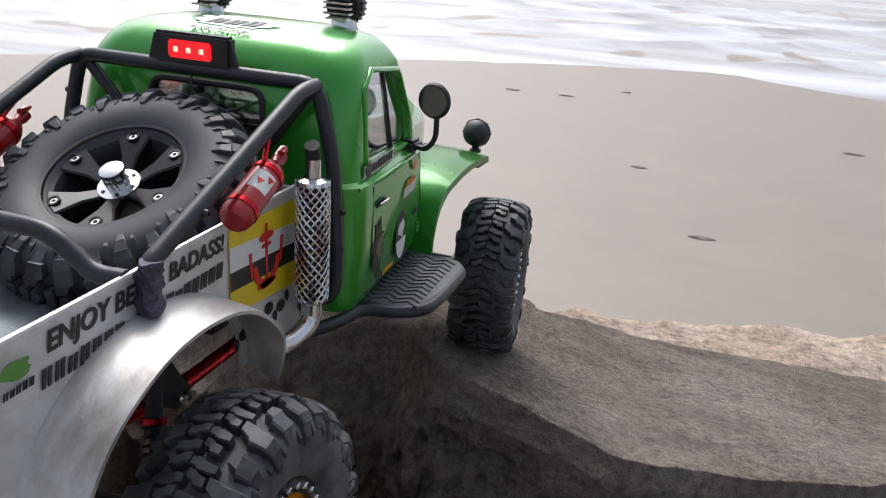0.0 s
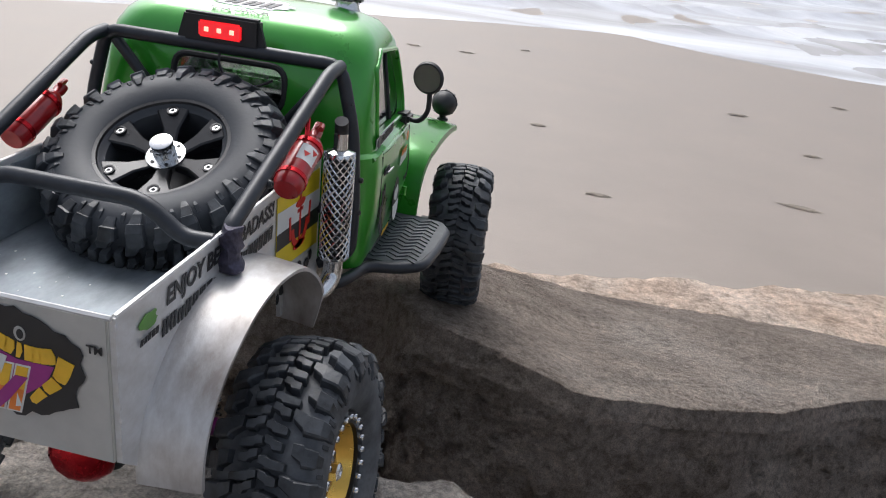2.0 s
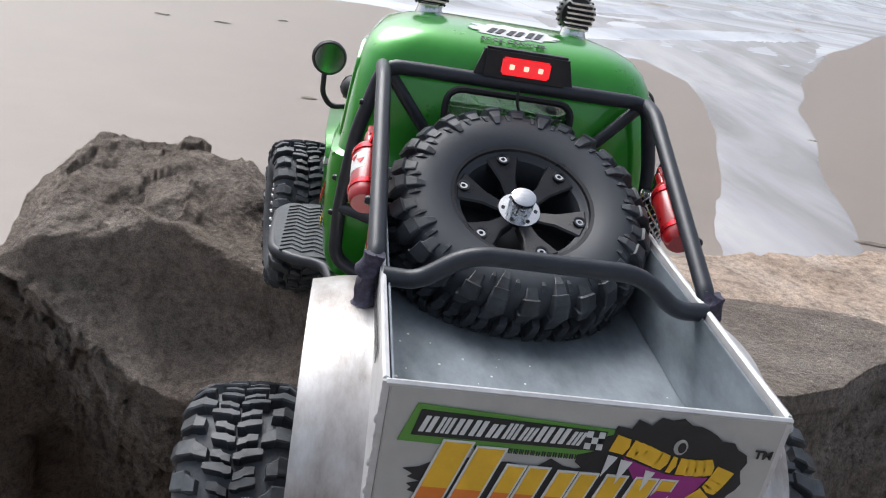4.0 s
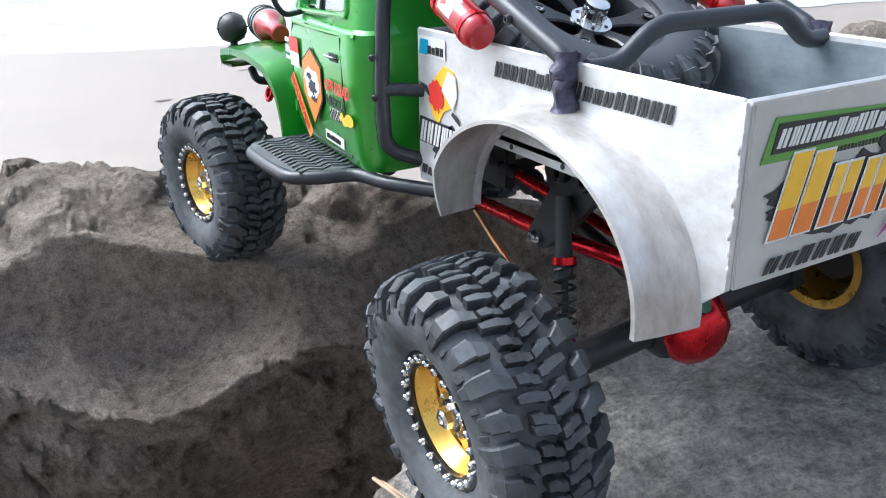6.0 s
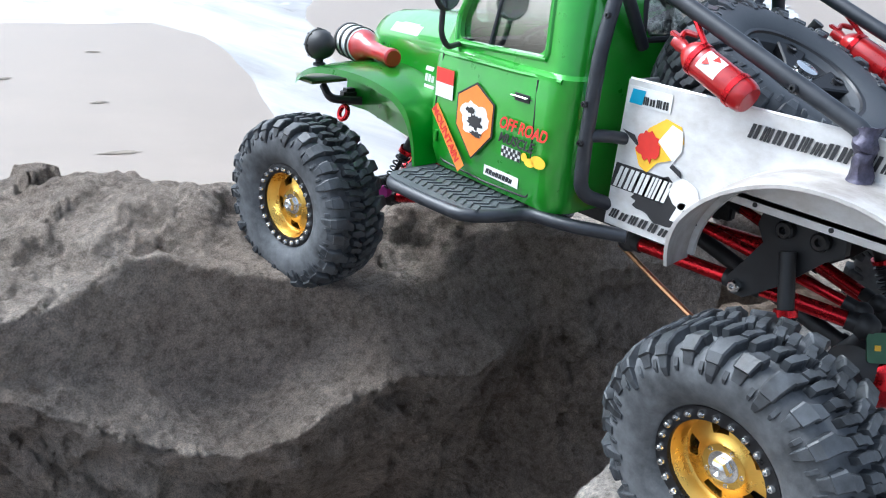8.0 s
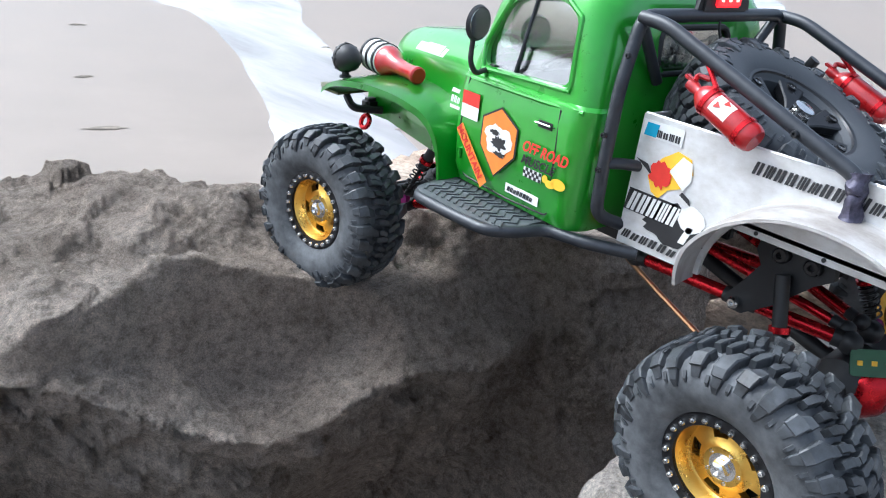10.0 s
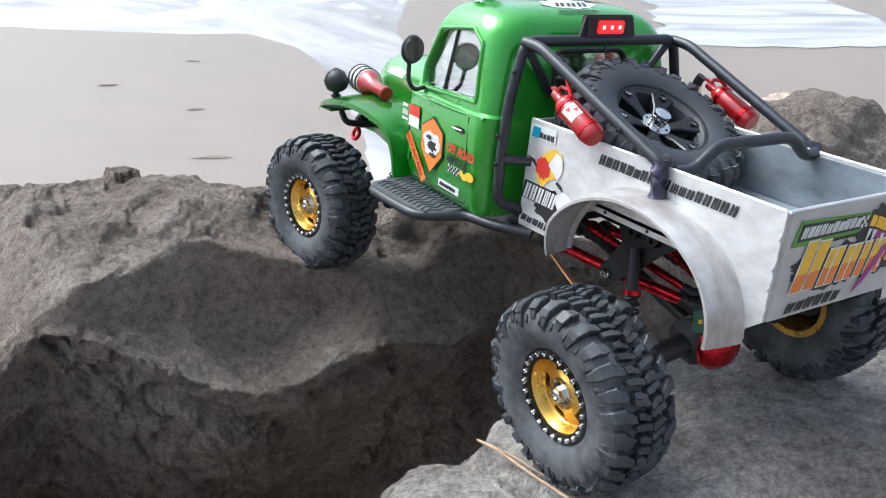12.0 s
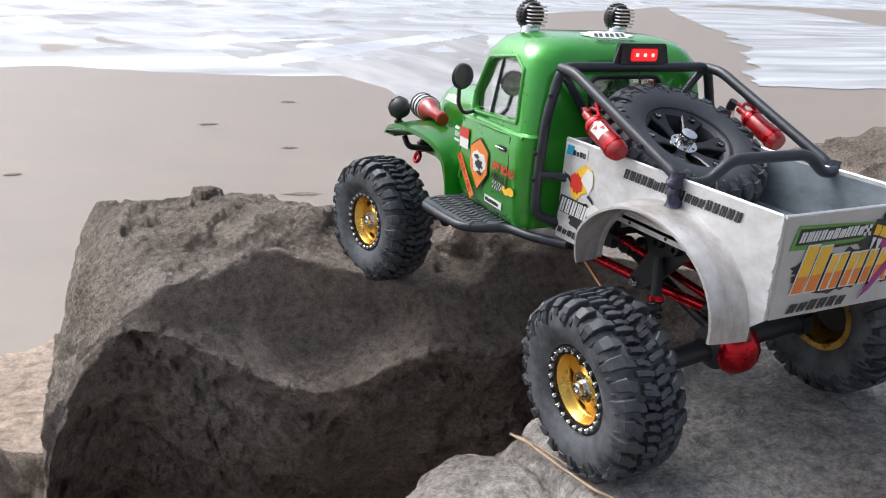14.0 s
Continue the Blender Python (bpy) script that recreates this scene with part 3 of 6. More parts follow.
lump("boulder", (17.6, 11.8, -6.1), (4.9, 2.8, 3.3), ROCK, "low brown-grey boulder lying beyond the truck", 3, 0.12, 170)
lump("boulder", (-9.2, 8.4, -9.2), (2.9, 2.6, 3.6), ROCK, "dark brown-grey boulder wedged low beside the big rock", 5, 0.2)
lump("boulder", (22, 3, -5.5), (6, 5, 3.4), ROCKB, "grey-brown boulder of the sea wall", 8, 0.25)


def ledge():
    """Pale crumbling top of the sea wall, with its face down to the sand."""
    rows = []
    for x in np.arange(-46, 62, 0.5):
        edge = 22 + 0.30 * (x + 8) + 0.35 * noise.noise((x * 0.5, 0, 3)) + 0.25 * noise.noise((x * 1.7, 0, 5))
        row = []
        for t in np.linspace(0, 1, 46):
            y = 6 + (edge - 6) * t
            p = Vector((x, y, 0))
            rim = max(0, 1 - abs(edge - y) / 2.2)
            z = -10.65 + 0.16 * noise.fractal(p * 0.5, 0.9, 2, 5) + rim * (0.06 + 0.14 * max(0, noise.fractal(p * 1.6, 0.8, 2, 4)))
            row.append((x, y, z))
        row += [(x, edge + 0.3 + 0.2 * noise.noise((x, k, 0)), -10.8 - k) for k in (0.6, 2, 6, 14, 29)]
        rows.append(row)
    return mesh_grid("sea_wall_ledge", rows, LIME, "pale beige crumbling stone ledge above the beach", "ledge", "sea wall")


ledge()


def sky_block_bank():
    """Unseen rubble slope added to rise behind and beside the camera, blocking skylight."""
    rows = []
    for a in np.linspace(-130, 130, 60):
        row = []
        for r in np.linspace(15, 60, 26):
            x, y = r * math.sin(radians(a)), -2 - r * math.cos(radians(a))
            p = Vector((x * 0.25, y * 0.25, 0))
            row.append((x, y, -6 + (r - 15) * 0.25 * (1 if abs(a) < 80 else max(-0.5, 1 - (abs(a) - 80) / 20)) + 2.0 * noise.fractal(p, 0.9, 2, 4)))
        rows.append(row)
    return mesh_grid("unseen_bank", rows, ROCK, "unseen added slope behind the camera that blocks sky light", "rubble", "sea wall")


sky_block_bank()

STRAW = mat("dry_stalk", (0.36, 0.25, 0.16), 0.7, 0, 0.3, 60, 0.2, 300)


def stalk(points, r):
    bm = bmesh.new()
    tube(bm, points, r, 6, 0.05)
    return tagged(part("dry_stalk", bm, STRAW), "thin dry brown plant stalk lying on rock", "twig", "stalks on the rock")


def on_rock(x, y, up=0.05):
    return (x, y, near_plane(x, y) + up)


stalk([on_rock(-1.98, 2.22, 0.03), on_rock(-1.96, 1.9, 0.06), on_rock(-2.0, 1.3, 0.10), on_rock(-1.95, 0.75, 0.08), on_rock(-1.8, 0.45, 0.04)], 0.016)
stalk([on_rock(-1.95, 2.15, 0.03), on_rock(-1.92, 1.75, 0.07), on_rock(-1.92, 1.25, 0.10)], 0.012)


# ---- wheels ----
def tyre_bm():
    """Off-road tyre carcass, outer side towards +X."""
    half = [(0.0, 0.868), (0.2, 0.862), (0.29, 0.845), (0.345, 0.80), (0.372, 0.70), (0.365, 0.60), (0.335, 0.52), (0.30, 0.47), (0.275, 0.455), (0.255, 0.43), (0.2, 0.42)]
    prof = [(-x, r) for x, r in half[::-1]] + half[1:]
    return lathe(bmesh.new(), prof, 60, close=True)


def crown(u, h):
    """A point of the tyre's outer skin: u runs from the middle of the tread over the shoulder and down the sidewall, h is proud of it."""
    us = (0.0, 0.16, 0.25, 0.31, 0.355, 0.42, 0.52)
    x = float(np.interp(u, us, (0.0, 0.16, 0.247, 0.298, 0.333, 0.362, 0.374)))
    r = float(np.interp(u, us, (0.862, 0.86, 0.846, 0.822, 0.79, 0.745, 0.67)))
    a = float(np.interp(u, us, (0.0, 0.10, 0.35, 0.65, 0.95, 1.25, 1.5)))
    return x + h * math.sin(a), r + h * math.cos(a)


def fin(bm, a0, sign, stations):
    """A rubber lug that runs across the shoulder: stations of (u, angle, half width, height)."""
    rings = []
    for u, da, w, h in stations:
        ring = []
        for k, hh in ((-1.0, -0.012), (-0.93, h * 0.86), (-0.78, h), (0.66, h * 0.93), (0.85, h * 0.80), (1.0, -0.012)):
            x, r = crown(u, hh)
            t = a0 + da + k * w
            ring.append(bm.verts.new((sign * x, r * math.cos(t), r * math.sin(t))))
        rings.append(ring)
    for a, c in zip(rings, rings[1:]):
        for i in range(5):
            bm.faces.new((a[i], a[i + 1], c[i + 1], c[i]))
    bm.faces.new(rings[0]), bm.faces.new(rings[-1])


def tread_bm():
    """Long and short shoulder lugs that wrap down the sidewall, with interlocking siped blocks between them."""
    bm = bmesh.new()
    n = 28
    p = 2 * math.pi / n
    rnd = random.Random(17)
    for k in range(n):
        for s, off in ((1, 0.0), (-1, 0.5)):
            a = (k + off + rnd.uniform(-0.07, 0.07)) * p
            if k % 2:
                fin(bm, a, s, [(0.150, -0.26 * p, 0.20 * p, 0.080), (0.215, -0.08 * p, 0.30 * p, 0.084), (0.225, 0.0, 0.34 * p, 0.084), (0.31, 0.02 * p, 0.33 * p, 0.082), (0.352, 0.02 * p, 0.31 * p, 0.066), (0.356, 0.02 * p, 0.26 * p, 0.050), (0.43, 0.06 * p, 0.21 * p, 0.030), (0.50, 0.08 * p, 0.13 * p, 0.012)])
            else:
                fin(bm, a, s, [(0.190, -0.16 * p, 0.22 * p, 0.080), (0.245, -0.06 * p, 0.32 * p, 0.084), (0.252, 0.03 * p, 0.35 * p, 0.080), (0.325, 0.05 * p, 0.33 * p, 0.066), (0.33, 0.05 * p, 0.27 * p, 0.046), (0.40, 0.06 * p, 0.22 * p, 0.016)])
            # two crown blocks to each lug, split by a slanting groove
            a += rnd.uniform(-0.06, 0.06) * p
            fin(bm, a - 0.28 * p, s, [(0.014, -0.14 * p, 0.15 * p, 0.084), (0.06, -0.06 * p, 0.17 * p, 0.088), (0.07, 0.02 * p, 0.19 * p, 0.086), (0.128, 0.06 * p, 0.15 * p, 0.080)])
            fin(bm, a + 0.22 * p, s, [(-0.03, -0.02 * p, 0.13 * p, 0.084), (0.04, 0.0, 0.18 * p, 0.088), (0.05, 0.06 * p, 0.19 * p, 0.086), (0.12, 0.12 * p, 0.16 * p, 0.084), (0.165 if k % 2 == 0 else 0.14, 0.14 * p, 0.13 * p, 0.080)])
            # low ribs between the lugs on the sidewall
            fin(bm, a + 0.5 * p, s, [(0.36, 0.0, 0.10 * p, 0.018), (0.42, 0.0, 0.10 * p, 0.016), (0.46, 0.0, 0.06 * p, 0.008)])
    return bm


def gold_rim_bm():
    """Five-slot dish with a raised centre."""
    prof = [(0.255, 0.425), (0.265, 0.37), (0.25, 0.355), (0.15, 0.338), (0.125, 0.318), (0.128, 0.295), (0.15, 0.215), (0.165, 0.17), (0.185, 0.155), (0.19, 0.0)]
    cut = lambda i, j: i == 5 and (j % 12) in (3, 4, 5, 6, 7)
    bm = lathe(bmesh.new(), prof, 60, skip=cut)
    lathe(bm, [(-0.255, 0.43), (-0.25, 0.36), (-0.06, 0.33), (0.10, 0.318)], 40)
    # rolled walls of the slots
    for k in range(5):
        edge = [(0.128, 0.295, j) for j in range(3, 9)] + [(0.15, 0.215, j) for j in range(8, 2, -1)]
        top = [bm.verts.new((x, r * math.cos(a), r * math.sin(a))) for x, r, a in ((x, r, 2 * math.pi * (k * 12 + j) / 60) for x, r, j in edge)]
        low = [bm.verts.new((v.co.x - 0.07, v.co.y * 0.99, v.co.z * 0.99)) for v in top]
        for i in range(len(top)):
            j = (i + 1) % len(top)
            bm.faces.new((top[i], top[j], low[j], low[i]))
    return bm


def bolt_bm(r, h):
    bm = lathe(bmesh.new(), [(0, r), (h * 0.6, r), (h, r * 0.7), (h, r * 0.4), (h * 0.5, r * 0.35), (h * 0.5, 0)], 8)
    return bm


def mesh_of(bm, name, material, smooth=40):
    ob = part(name, bm, material, smooth=smooth)
    me = ob.data
    PLACE.pop(ob)
    bpy.data.objects.remove(ob)
    return me


TYRE = mesh_of(tyre_bm(), "tyre", DUSTY)
TREAD = mesh_of(tread_bm(), "tread", RUBBER, 16)
RIM = mesh_of(gold_rim_bm(), "rim", GOLD)
# black dish behind the slots: the hollow rim's shade put in as colour
RIMDARK = mesh_of(lathe(bmesh.new(), [(0.07, 0.325), (-0.02, 0.25), (-0.02, 0.0)], 40), "rim_dark_backing", BLACKM)
RING = mesh_of(lathe(bmesh.new(), [(0.26, 0.355), (0.285, 0.36), (0.29, 0.40), (0.285, 0.452), (0.25, 0.458), (0.24, 0.36)], 60, close=True), "beadlock_ring", RIMBLK)
BOLT = mesh_of(bolt_bm(0.027, 0.034), "bolt", STEEL)
BLACKBOLT = BOLT.copy()
BLACKBOLT.materials[0] = RIMBLK
NUT = mesh_of(lathe(lathe(bmesh.new(), [(0.06, 0.075), (0.14, 0.07), (0.155, 0.05), (0.155, 0.03), (0.13, 0.0)], 6), [(0.06, 0.115), (0.075, 0.11), (0.075, 0.07)], 24), "hub_nut", STEEL)


def wheel(parent, m):
    t = part("tyre", TYRE, None, parent, "dusty black rubber off-road tyre", at=m)
    part("tread", TREAD, None, t, "chunky black tread blocks", at=m)
    part("rim", RIM, None, t, "gold anodised slotted rim", at=m)
    part("rim_dark_backing", RIMDARK, None, t, at=m)
    part("beadlock_ring", RING, None, t, "black ring", at=m)
    part("hub_nut", NUT, None, t, "bright steel hub nut", at=m @ Matrix.Translation((0.115, 0, 0)))
    for k in range(24):
        a = 2 * math.pi * k / 24
        part("bolt", BOLT, None, t, at=m @ Matrix.Translation((0.285, 0.407 * math.cos(a), 0.407 * math.sin(a))))
    for k in range(5):
        a = 2 * math.pi * (k + 0.9) / 5
        part("bolt", BOLT, None, t, at=m @ Matrix.Translation((0.165, 0.135 * math.cos(a), 0.135 * math.sin(a))) @ Matrix.Scale(0.8, 4))
    return t


# ---- the truck ----
truck = thing("model_truck", (0, 3.9, -2.9), "green and bare aluminium radio-controlled crawler truck on boulders", "model truck")

# wheels: right side faces +X, left side turned about
wheel(truck, pose(-1.74, 6.62, -1.965, 0, 0, 180 + 9.7) @ Matrix.Rotation(0.3, 4, "X"))
wheel(truck, pose(1.71, 6.72, -2.0, 0, 0, 7) @ Matrix.Rotation(1.0, 4, "X"))
wheel(truck, pose(-1.66, 1.25, -2.04, 0, 5.5, 180) @ Matrix.Rotation(0.1, 4, "X"))
wheel(truck, pose(1.66, 1.25, -1.72, 0, -5.5, 0) @ Matrix.Rotation(0.6, 4, "X"))

# cargo bed
ARCH = [(1.25 + 1.03 * math.cos(a), -1.12 + 0.80 * math.sin(a)) for a in (math.pi * k / 28 for k in range(29))]


def side_panel(s):
    bm = bmesh.new()
    top = [(0.0, -0.93), (0.0, 0.0), (3.1, 0.0), (3.13, -1.17), (2.28, -1.15)]
    slab(bm, top + ARCH[1:-1] + [(0.22, -1.12)], 0.035, Matrix(((0, 0, 1, -0.0175), (1, 0, 0, 0), (0, 1, 0, 0), (0, 0, 0, 1))))
    p = part("side_panel", bm, ALU, truck, "scuffed bare aluminium bed side with stickers", at=Matrix.Translation((s * 1.0, 0, 0)), smooth=30)
    bm = bmesh.new()
    tube(bm, [(s * 1.0, 0.02, -0.002), (s * 1.0, 3.09, -0.002)], 0.0185, 6, 0)
    part("rim_fold", bm, ALU, p)
    # weld blobs on the rear corner
    rnd = random.Random(5 + s)
    bm = bmesh.new()
    for k in range(11):
        z = -0.05 - 0.085 * k
        bmesh.ops.create_icosphere(bm, subdivisions=1, radius=0.010 + 0.009 * rnd.random(), matrix=Matrix.Translation((s * (1.01 + 0.012 * rnd.random()), -0.005 + 0.02 * rnd.random(), z)) @ Matrix.Diagonal((0.7, 0.7, 1.6, 1)))
    part("weld_seam", bm, ALU, p, "lumpy weld seam")
    return p


side_L, side_R = side_panel(-1), side_panel(1)


def bed_fender(s):
    """Rolled sheet arch over the rear wheel, with a turned-down front end."""
    bm = bmesh.new()
    pts = [(1.25 + 1.03 * math.cos(a), -1.12 + 0.80 * math.sin(a)) for a in (math.pi * (k - 1.0) / 40 for k in range(43))]
    rows = []
    for j, (y, z) in enumerate(pts):
        row = []
        for i in range(7):
            t = i / 6
            x = 1.005 + 0.40 * t * (1 if 6 < j else 0.75 + 0.04 * j)
            lift = 0.05 * math.cos(t * math.pi / 2) + 0.012 * noise.noise((y * 2, x * 5, s))
            d = Vector((y - 1.25, z + 1.12)).normalized()
            row.append((s * x, y + d.x * lift, z + d.y * lift))
        rows.append(row)
    for off in (0.0, 0.03):
        vs = [[bm.verts.new((x, y + (y - 1.25) * off, z + (z + 1.12) * off)) for x, y, z in r] for r in rows]
        for a, c in zip(vs, vs[1:]):
            for i in range(6):
                bm.faces.new((a[i], a[i + 1], c[i + 1], c[i]))
        rows_v = vs if off == 0 else (rows_v, vs)
    lo, hi = rows_v
    for a, c, d, e in zip(lo, lo[1:], hi, hi[1:]):
        bm.faces.new((a[-1], c[-1], e[-1], d[-1]))
    for k in (0, -1):
        for i in range(6):
            bm.faces.new((lo[k][i], lo[k][i + 1], hi[k][i + 1], hi[k][i]))
    return part("fender", bm, FENDALU, truck, "rolled bare aluminium wheel arch with weld stains")


bed_fender(-1), bed_fender(1)
bm = bmesh.new()
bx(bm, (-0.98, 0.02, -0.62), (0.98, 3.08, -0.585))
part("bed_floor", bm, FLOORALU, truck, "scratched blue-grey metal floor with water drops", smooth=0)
bm = bmesh.new()
bx(bm, (-0.98, -0.02, -0.93), (0.98, 0.012, -0.002), 0.008)
tailgate = part("tailgate", bm, GREYV, truck, "silver tailgate with large snake stickers", smooth=30)
bm = bmesh.new()
tube(bm, [(-1.0, -0.005, 0.0), (1.0, -0.005, 0.0)], 0.018, 6, 0)
part("rim_fold", bm, ALU, tailgate)
bm = bmesh.new()
bx(bm, (-0.98, 3.07, -1.15), (0.98, 3.10, -0.004), 0.008)
part("front_panel", bm, ALU, truck, smooth=30)
for s in (-1, 1):
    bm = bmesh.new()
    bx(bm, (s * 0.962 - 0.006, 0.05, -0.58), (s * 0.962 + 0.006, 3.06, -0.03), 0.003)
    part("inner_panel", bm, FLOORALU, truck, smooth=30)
    bm = bmesh.new()
    bx(bm, (s * 0.975 - 0.005, 0.14, -0.675), (s * 0.975 + 0.005, 2.36, -0.28), 0.003)
    w = part("wheel_well", bm, ALU, truck, "bare metal wheel-well panel", smooth=30)
    for y in (0.6, 0.75, 1.35, 1.9):
        bm = bmesh.new()
        lathe(bm, [(0.0, 0.018), (0.006, 0.018), (0.006, 0.0)], 10, pose(s * 0.98, y, -0.64, 0, 0, 0 if s > 0 else 180))
        part("rivet_hole", bm, BLACKM, w)
rnd = random.Random(12)
bm = bmesh.new()
for k in range(34):
    x, y = rnd.uniform(-0.92, 0.92), rnd.uniform(0.1, 1.5)
    bmesh.ops.create_icosphere(bm, subdivisions=1, radius=rnd.uniform(0.004, 0.011), matrix=Matrix.Translation((x, y, -0.584)) @ Matrix.Diagonal((1, 1.3, 0.35, 1)))
# the drops are plain white: their glint is put into the colour
tagged(part("glint_drops", bm, WHITEV, truck), "fine beads of water, white for their glints", kind="stuff")


# roll cage
def cage():
    bm = bmesh.new()
    r = 0.058
    tube(bm, [(-1.0, 3.14, -1.02), (-1.27, 3.22, -0.92), (-1.28, 3.22, -0.45), (-1.22, 3.25, 0.2), (-1.07, 3.27, 0.76), (1.09, 3.27, 0.76), (1.24, 3.25, 0.2), (1.30, 3.22, -0.45), (1.29, 3.22, -0.92), (1.02, 3.14, -1.02)], r, 14, 0.14)
    c = part("roll_cage", bm, TUBE, truck, "satin black tubular roll cage over the bed")
    for s in (-1, 1):
        bm = bmesh.new()
        tube(bm, [(s * 1.08, 3.27, 0.75), (s * 1.075, 3.02, 0.735), (s * 1.045, 1.28, 0.03), (s * 1.07, 1.22, -0.10)], r, 14, 0.14)
        part("stay", bm, TUBE, c)
        bm = bmesh.new()
        tube(bm, [(s * (1.06 + 0.025 * k / 12), 1.25 - 0.035 * k / 12, 0.06 - 0.31 * k / 12) for k in range(13)], 0.072, 14, 0)
        for v in bm.verts:
            v.co += 0.05 * noise.noise_vector(v.co * 11)
        part("weld_foot", bm, WELD, c, "heat-blued lumpy weld foot")
        bm = bmesh.new()
        tube(bm, [(s * 1.02, 3.30, 0.70), (s * 0.60, 3.34, 0.18)], 0.05, 10, 0)
        part("brace", bm, TUBE, c)
        bm = bmesh.new()
        tube(bm, [(s * 1.28, 3.22, -0.45), (s * 1.16, 3.14, -0.44), (s * 1.0, 3.06, -0.46)], 0.05, 10, 0.05)
        part("brace", bm, TUBE, c)
        for y, z in ((3.24, 0.45), (3.23, -0.2), (3.22, -0.5)):
            part("bolt", BLACKBOLT, None, c, at=Matrix.Translation((s * (1.19 if z > 0.3 else 1.33), y, z)) @ pose(0, 0, 0, 0, 0, 0 if s > 0 else 180))
        part("bolt", BLACKBOLT, None, c, at=along((s * 1.10, 1.75, 0.20), (s * 1.5, 1.75, 0.25)) @ Matrix.Scale(1.2, 4))
    bm = bmesh.new()
    tube(bm, [(-1.0, 1.14, -0.02), (-0.80, 1.12, -0.02), (-0.52, 1.12, 0.19), (0.52, 1.12, 0.19), (0.80, 1.12, -0.02), (1.0, 1.14, -0.02)], r, 14, 0.14)
    part("cross_bar", bm, TUBE, c)
    return c


cage()

# brake light above the cage
bm = bmesh.new()
bx(bm, (-0.32, 3.22, 0.78), (0.37, 3.32, 1.03), 0.02)
for s, x in ((-1, -0.32), (1, 0.37)):
    slab(bm, [(0, 0), (s * 0.06, 0), (0, 0.2)], 0.03, Matrix.Translation((x, 3.27, 0.80)) @ Matrix.Rotation(radians(90), 4, "X"))
lamp = part("brake_light", bm, BLACKM, truck, "black brake light box, lit red", smooth=30)
bm = bmesh.new()
bx(bm, (-0.17, 3.195, 0.835), (0.22, 3.225, 0.975), 0.015)
part("lens", bm, LENSR, lamp, "glowing red lens")
for x in (-0.09, 0.025, 0.14):
    bm = bmesh.new()
    bx(bm, (x - 0.020, 3.186, 0.885), (x + 0.020, 3.196, 0.925), 0.004)
    part("led", bm, LED, lamp, "lit LED")


bm = bmesh.new()
tube(bm, [(0.02, 3.26, 0.80), (0.0, 3.22, 0.62), (0.10, 3.22, 0.48), (0.30, 3.30, 0.44), (0.42, 3.42, 0.50)], 0.012, 6, 0.12)
part("cable", bm, BLACKM, lamp, "thin black cable")

# fire bottles on the stays
def fire_bottle(s):
    a, c = Vector((s * 1.12, 2.68, 0.353)), Vector((s * 1.13, 2.02, 0.07))
    m = along(a, c)
    ln = (c - a).length
    bm = bmesh.new()
    lathe(bm, [(0.12, 0.0), (0.12, 0.06), (0.15, 0.085), (0.19, 0.108), (0.22, 0.115), (ln - 0.06, 0.115), (ln - 0.02, 0.105), (ln, 0.09), (ln, 0.0)], 24, m)
    body = part("fire_bottle", bm, REDP, truck, "small red fire extinguisher strapped to the cage")
    bm = bmesh.new()
    lathe(bm, [(0.0, 0.0), (0.0, 0.045), (0.06, 0.05), (0.10, 0.04), (0.12, 0.05)], 14, m)
    bx(bm, (-0.06, -0.03, 0.02), (0.06, 0.03, 0.05), 0.01, m)
    tube(bm, [m @ Vector((0.03, 0, 0.04)), m @ Vector((0.0, 0.05, 0.07)), m @ Vector((0.1, 0.07, 0.10))], 0.022, 8, 0.03)
    part("valve", bm, REDP, body)
    mid = 9 if s < 0 else 3
    part("paper_label", lathe(bmesh.new(), [(0.30, 0.1145), (0.30, 0.117), (0.47, 0.117), (0.47, 0.1145)], 24, m, skip=lambda i, j: abs(j - mid) > 2), WHITEV, body, "white label")
    for da in (0.0, 0.5):
        bm = bmesh.new()
        ang = (2.6 - da) if s < 0 else (0.55 + da)
        n = Vector((0, math.cos(ang), math.sin(ang)))
        t = Vector((0, -n.z, n.y))
        o = Vector((0.31 + 0.1 * da, 0, 0)) + n * 0.118
        vs = [bm.verts.new(m @ (o + Vector((p, 0, 0)) + t * q)) for p, q in ((0.02, -0.028), (0.02, 0.028), (0.07, 0))]
        bm.faces.new(vs)
        r2 = bmesh.ops.extrude_face_region(bm, geom=bm.faces[:])
        bmesh.ops.translate(bm, vec=(m.to_3x3() @ n) * 0.003, verts=[v for v in r2["geom"] if isinstance(v, bmesh.types.BMVert)])
        part("warning_mark", bm, REDV, body, "red triangle", smooth=0)
    bm = bmesh.new()
    for x in (0.24, 0.60):
        lathe(bm, [(x - 0.02, 0.113), (x - 0.02, 0.123), (x + 0.02, 0.123), (x + 0.02, 0.113)], 24, m)
    tube(bm, [m @ Vector((0.22, 0, 0.11)), (s * 1.06, 2.62, 0.55)], 0.02, 8, 0)
    part("clamp", bm, RED, body)


fire_bottle(-1), fire_bottle(1)


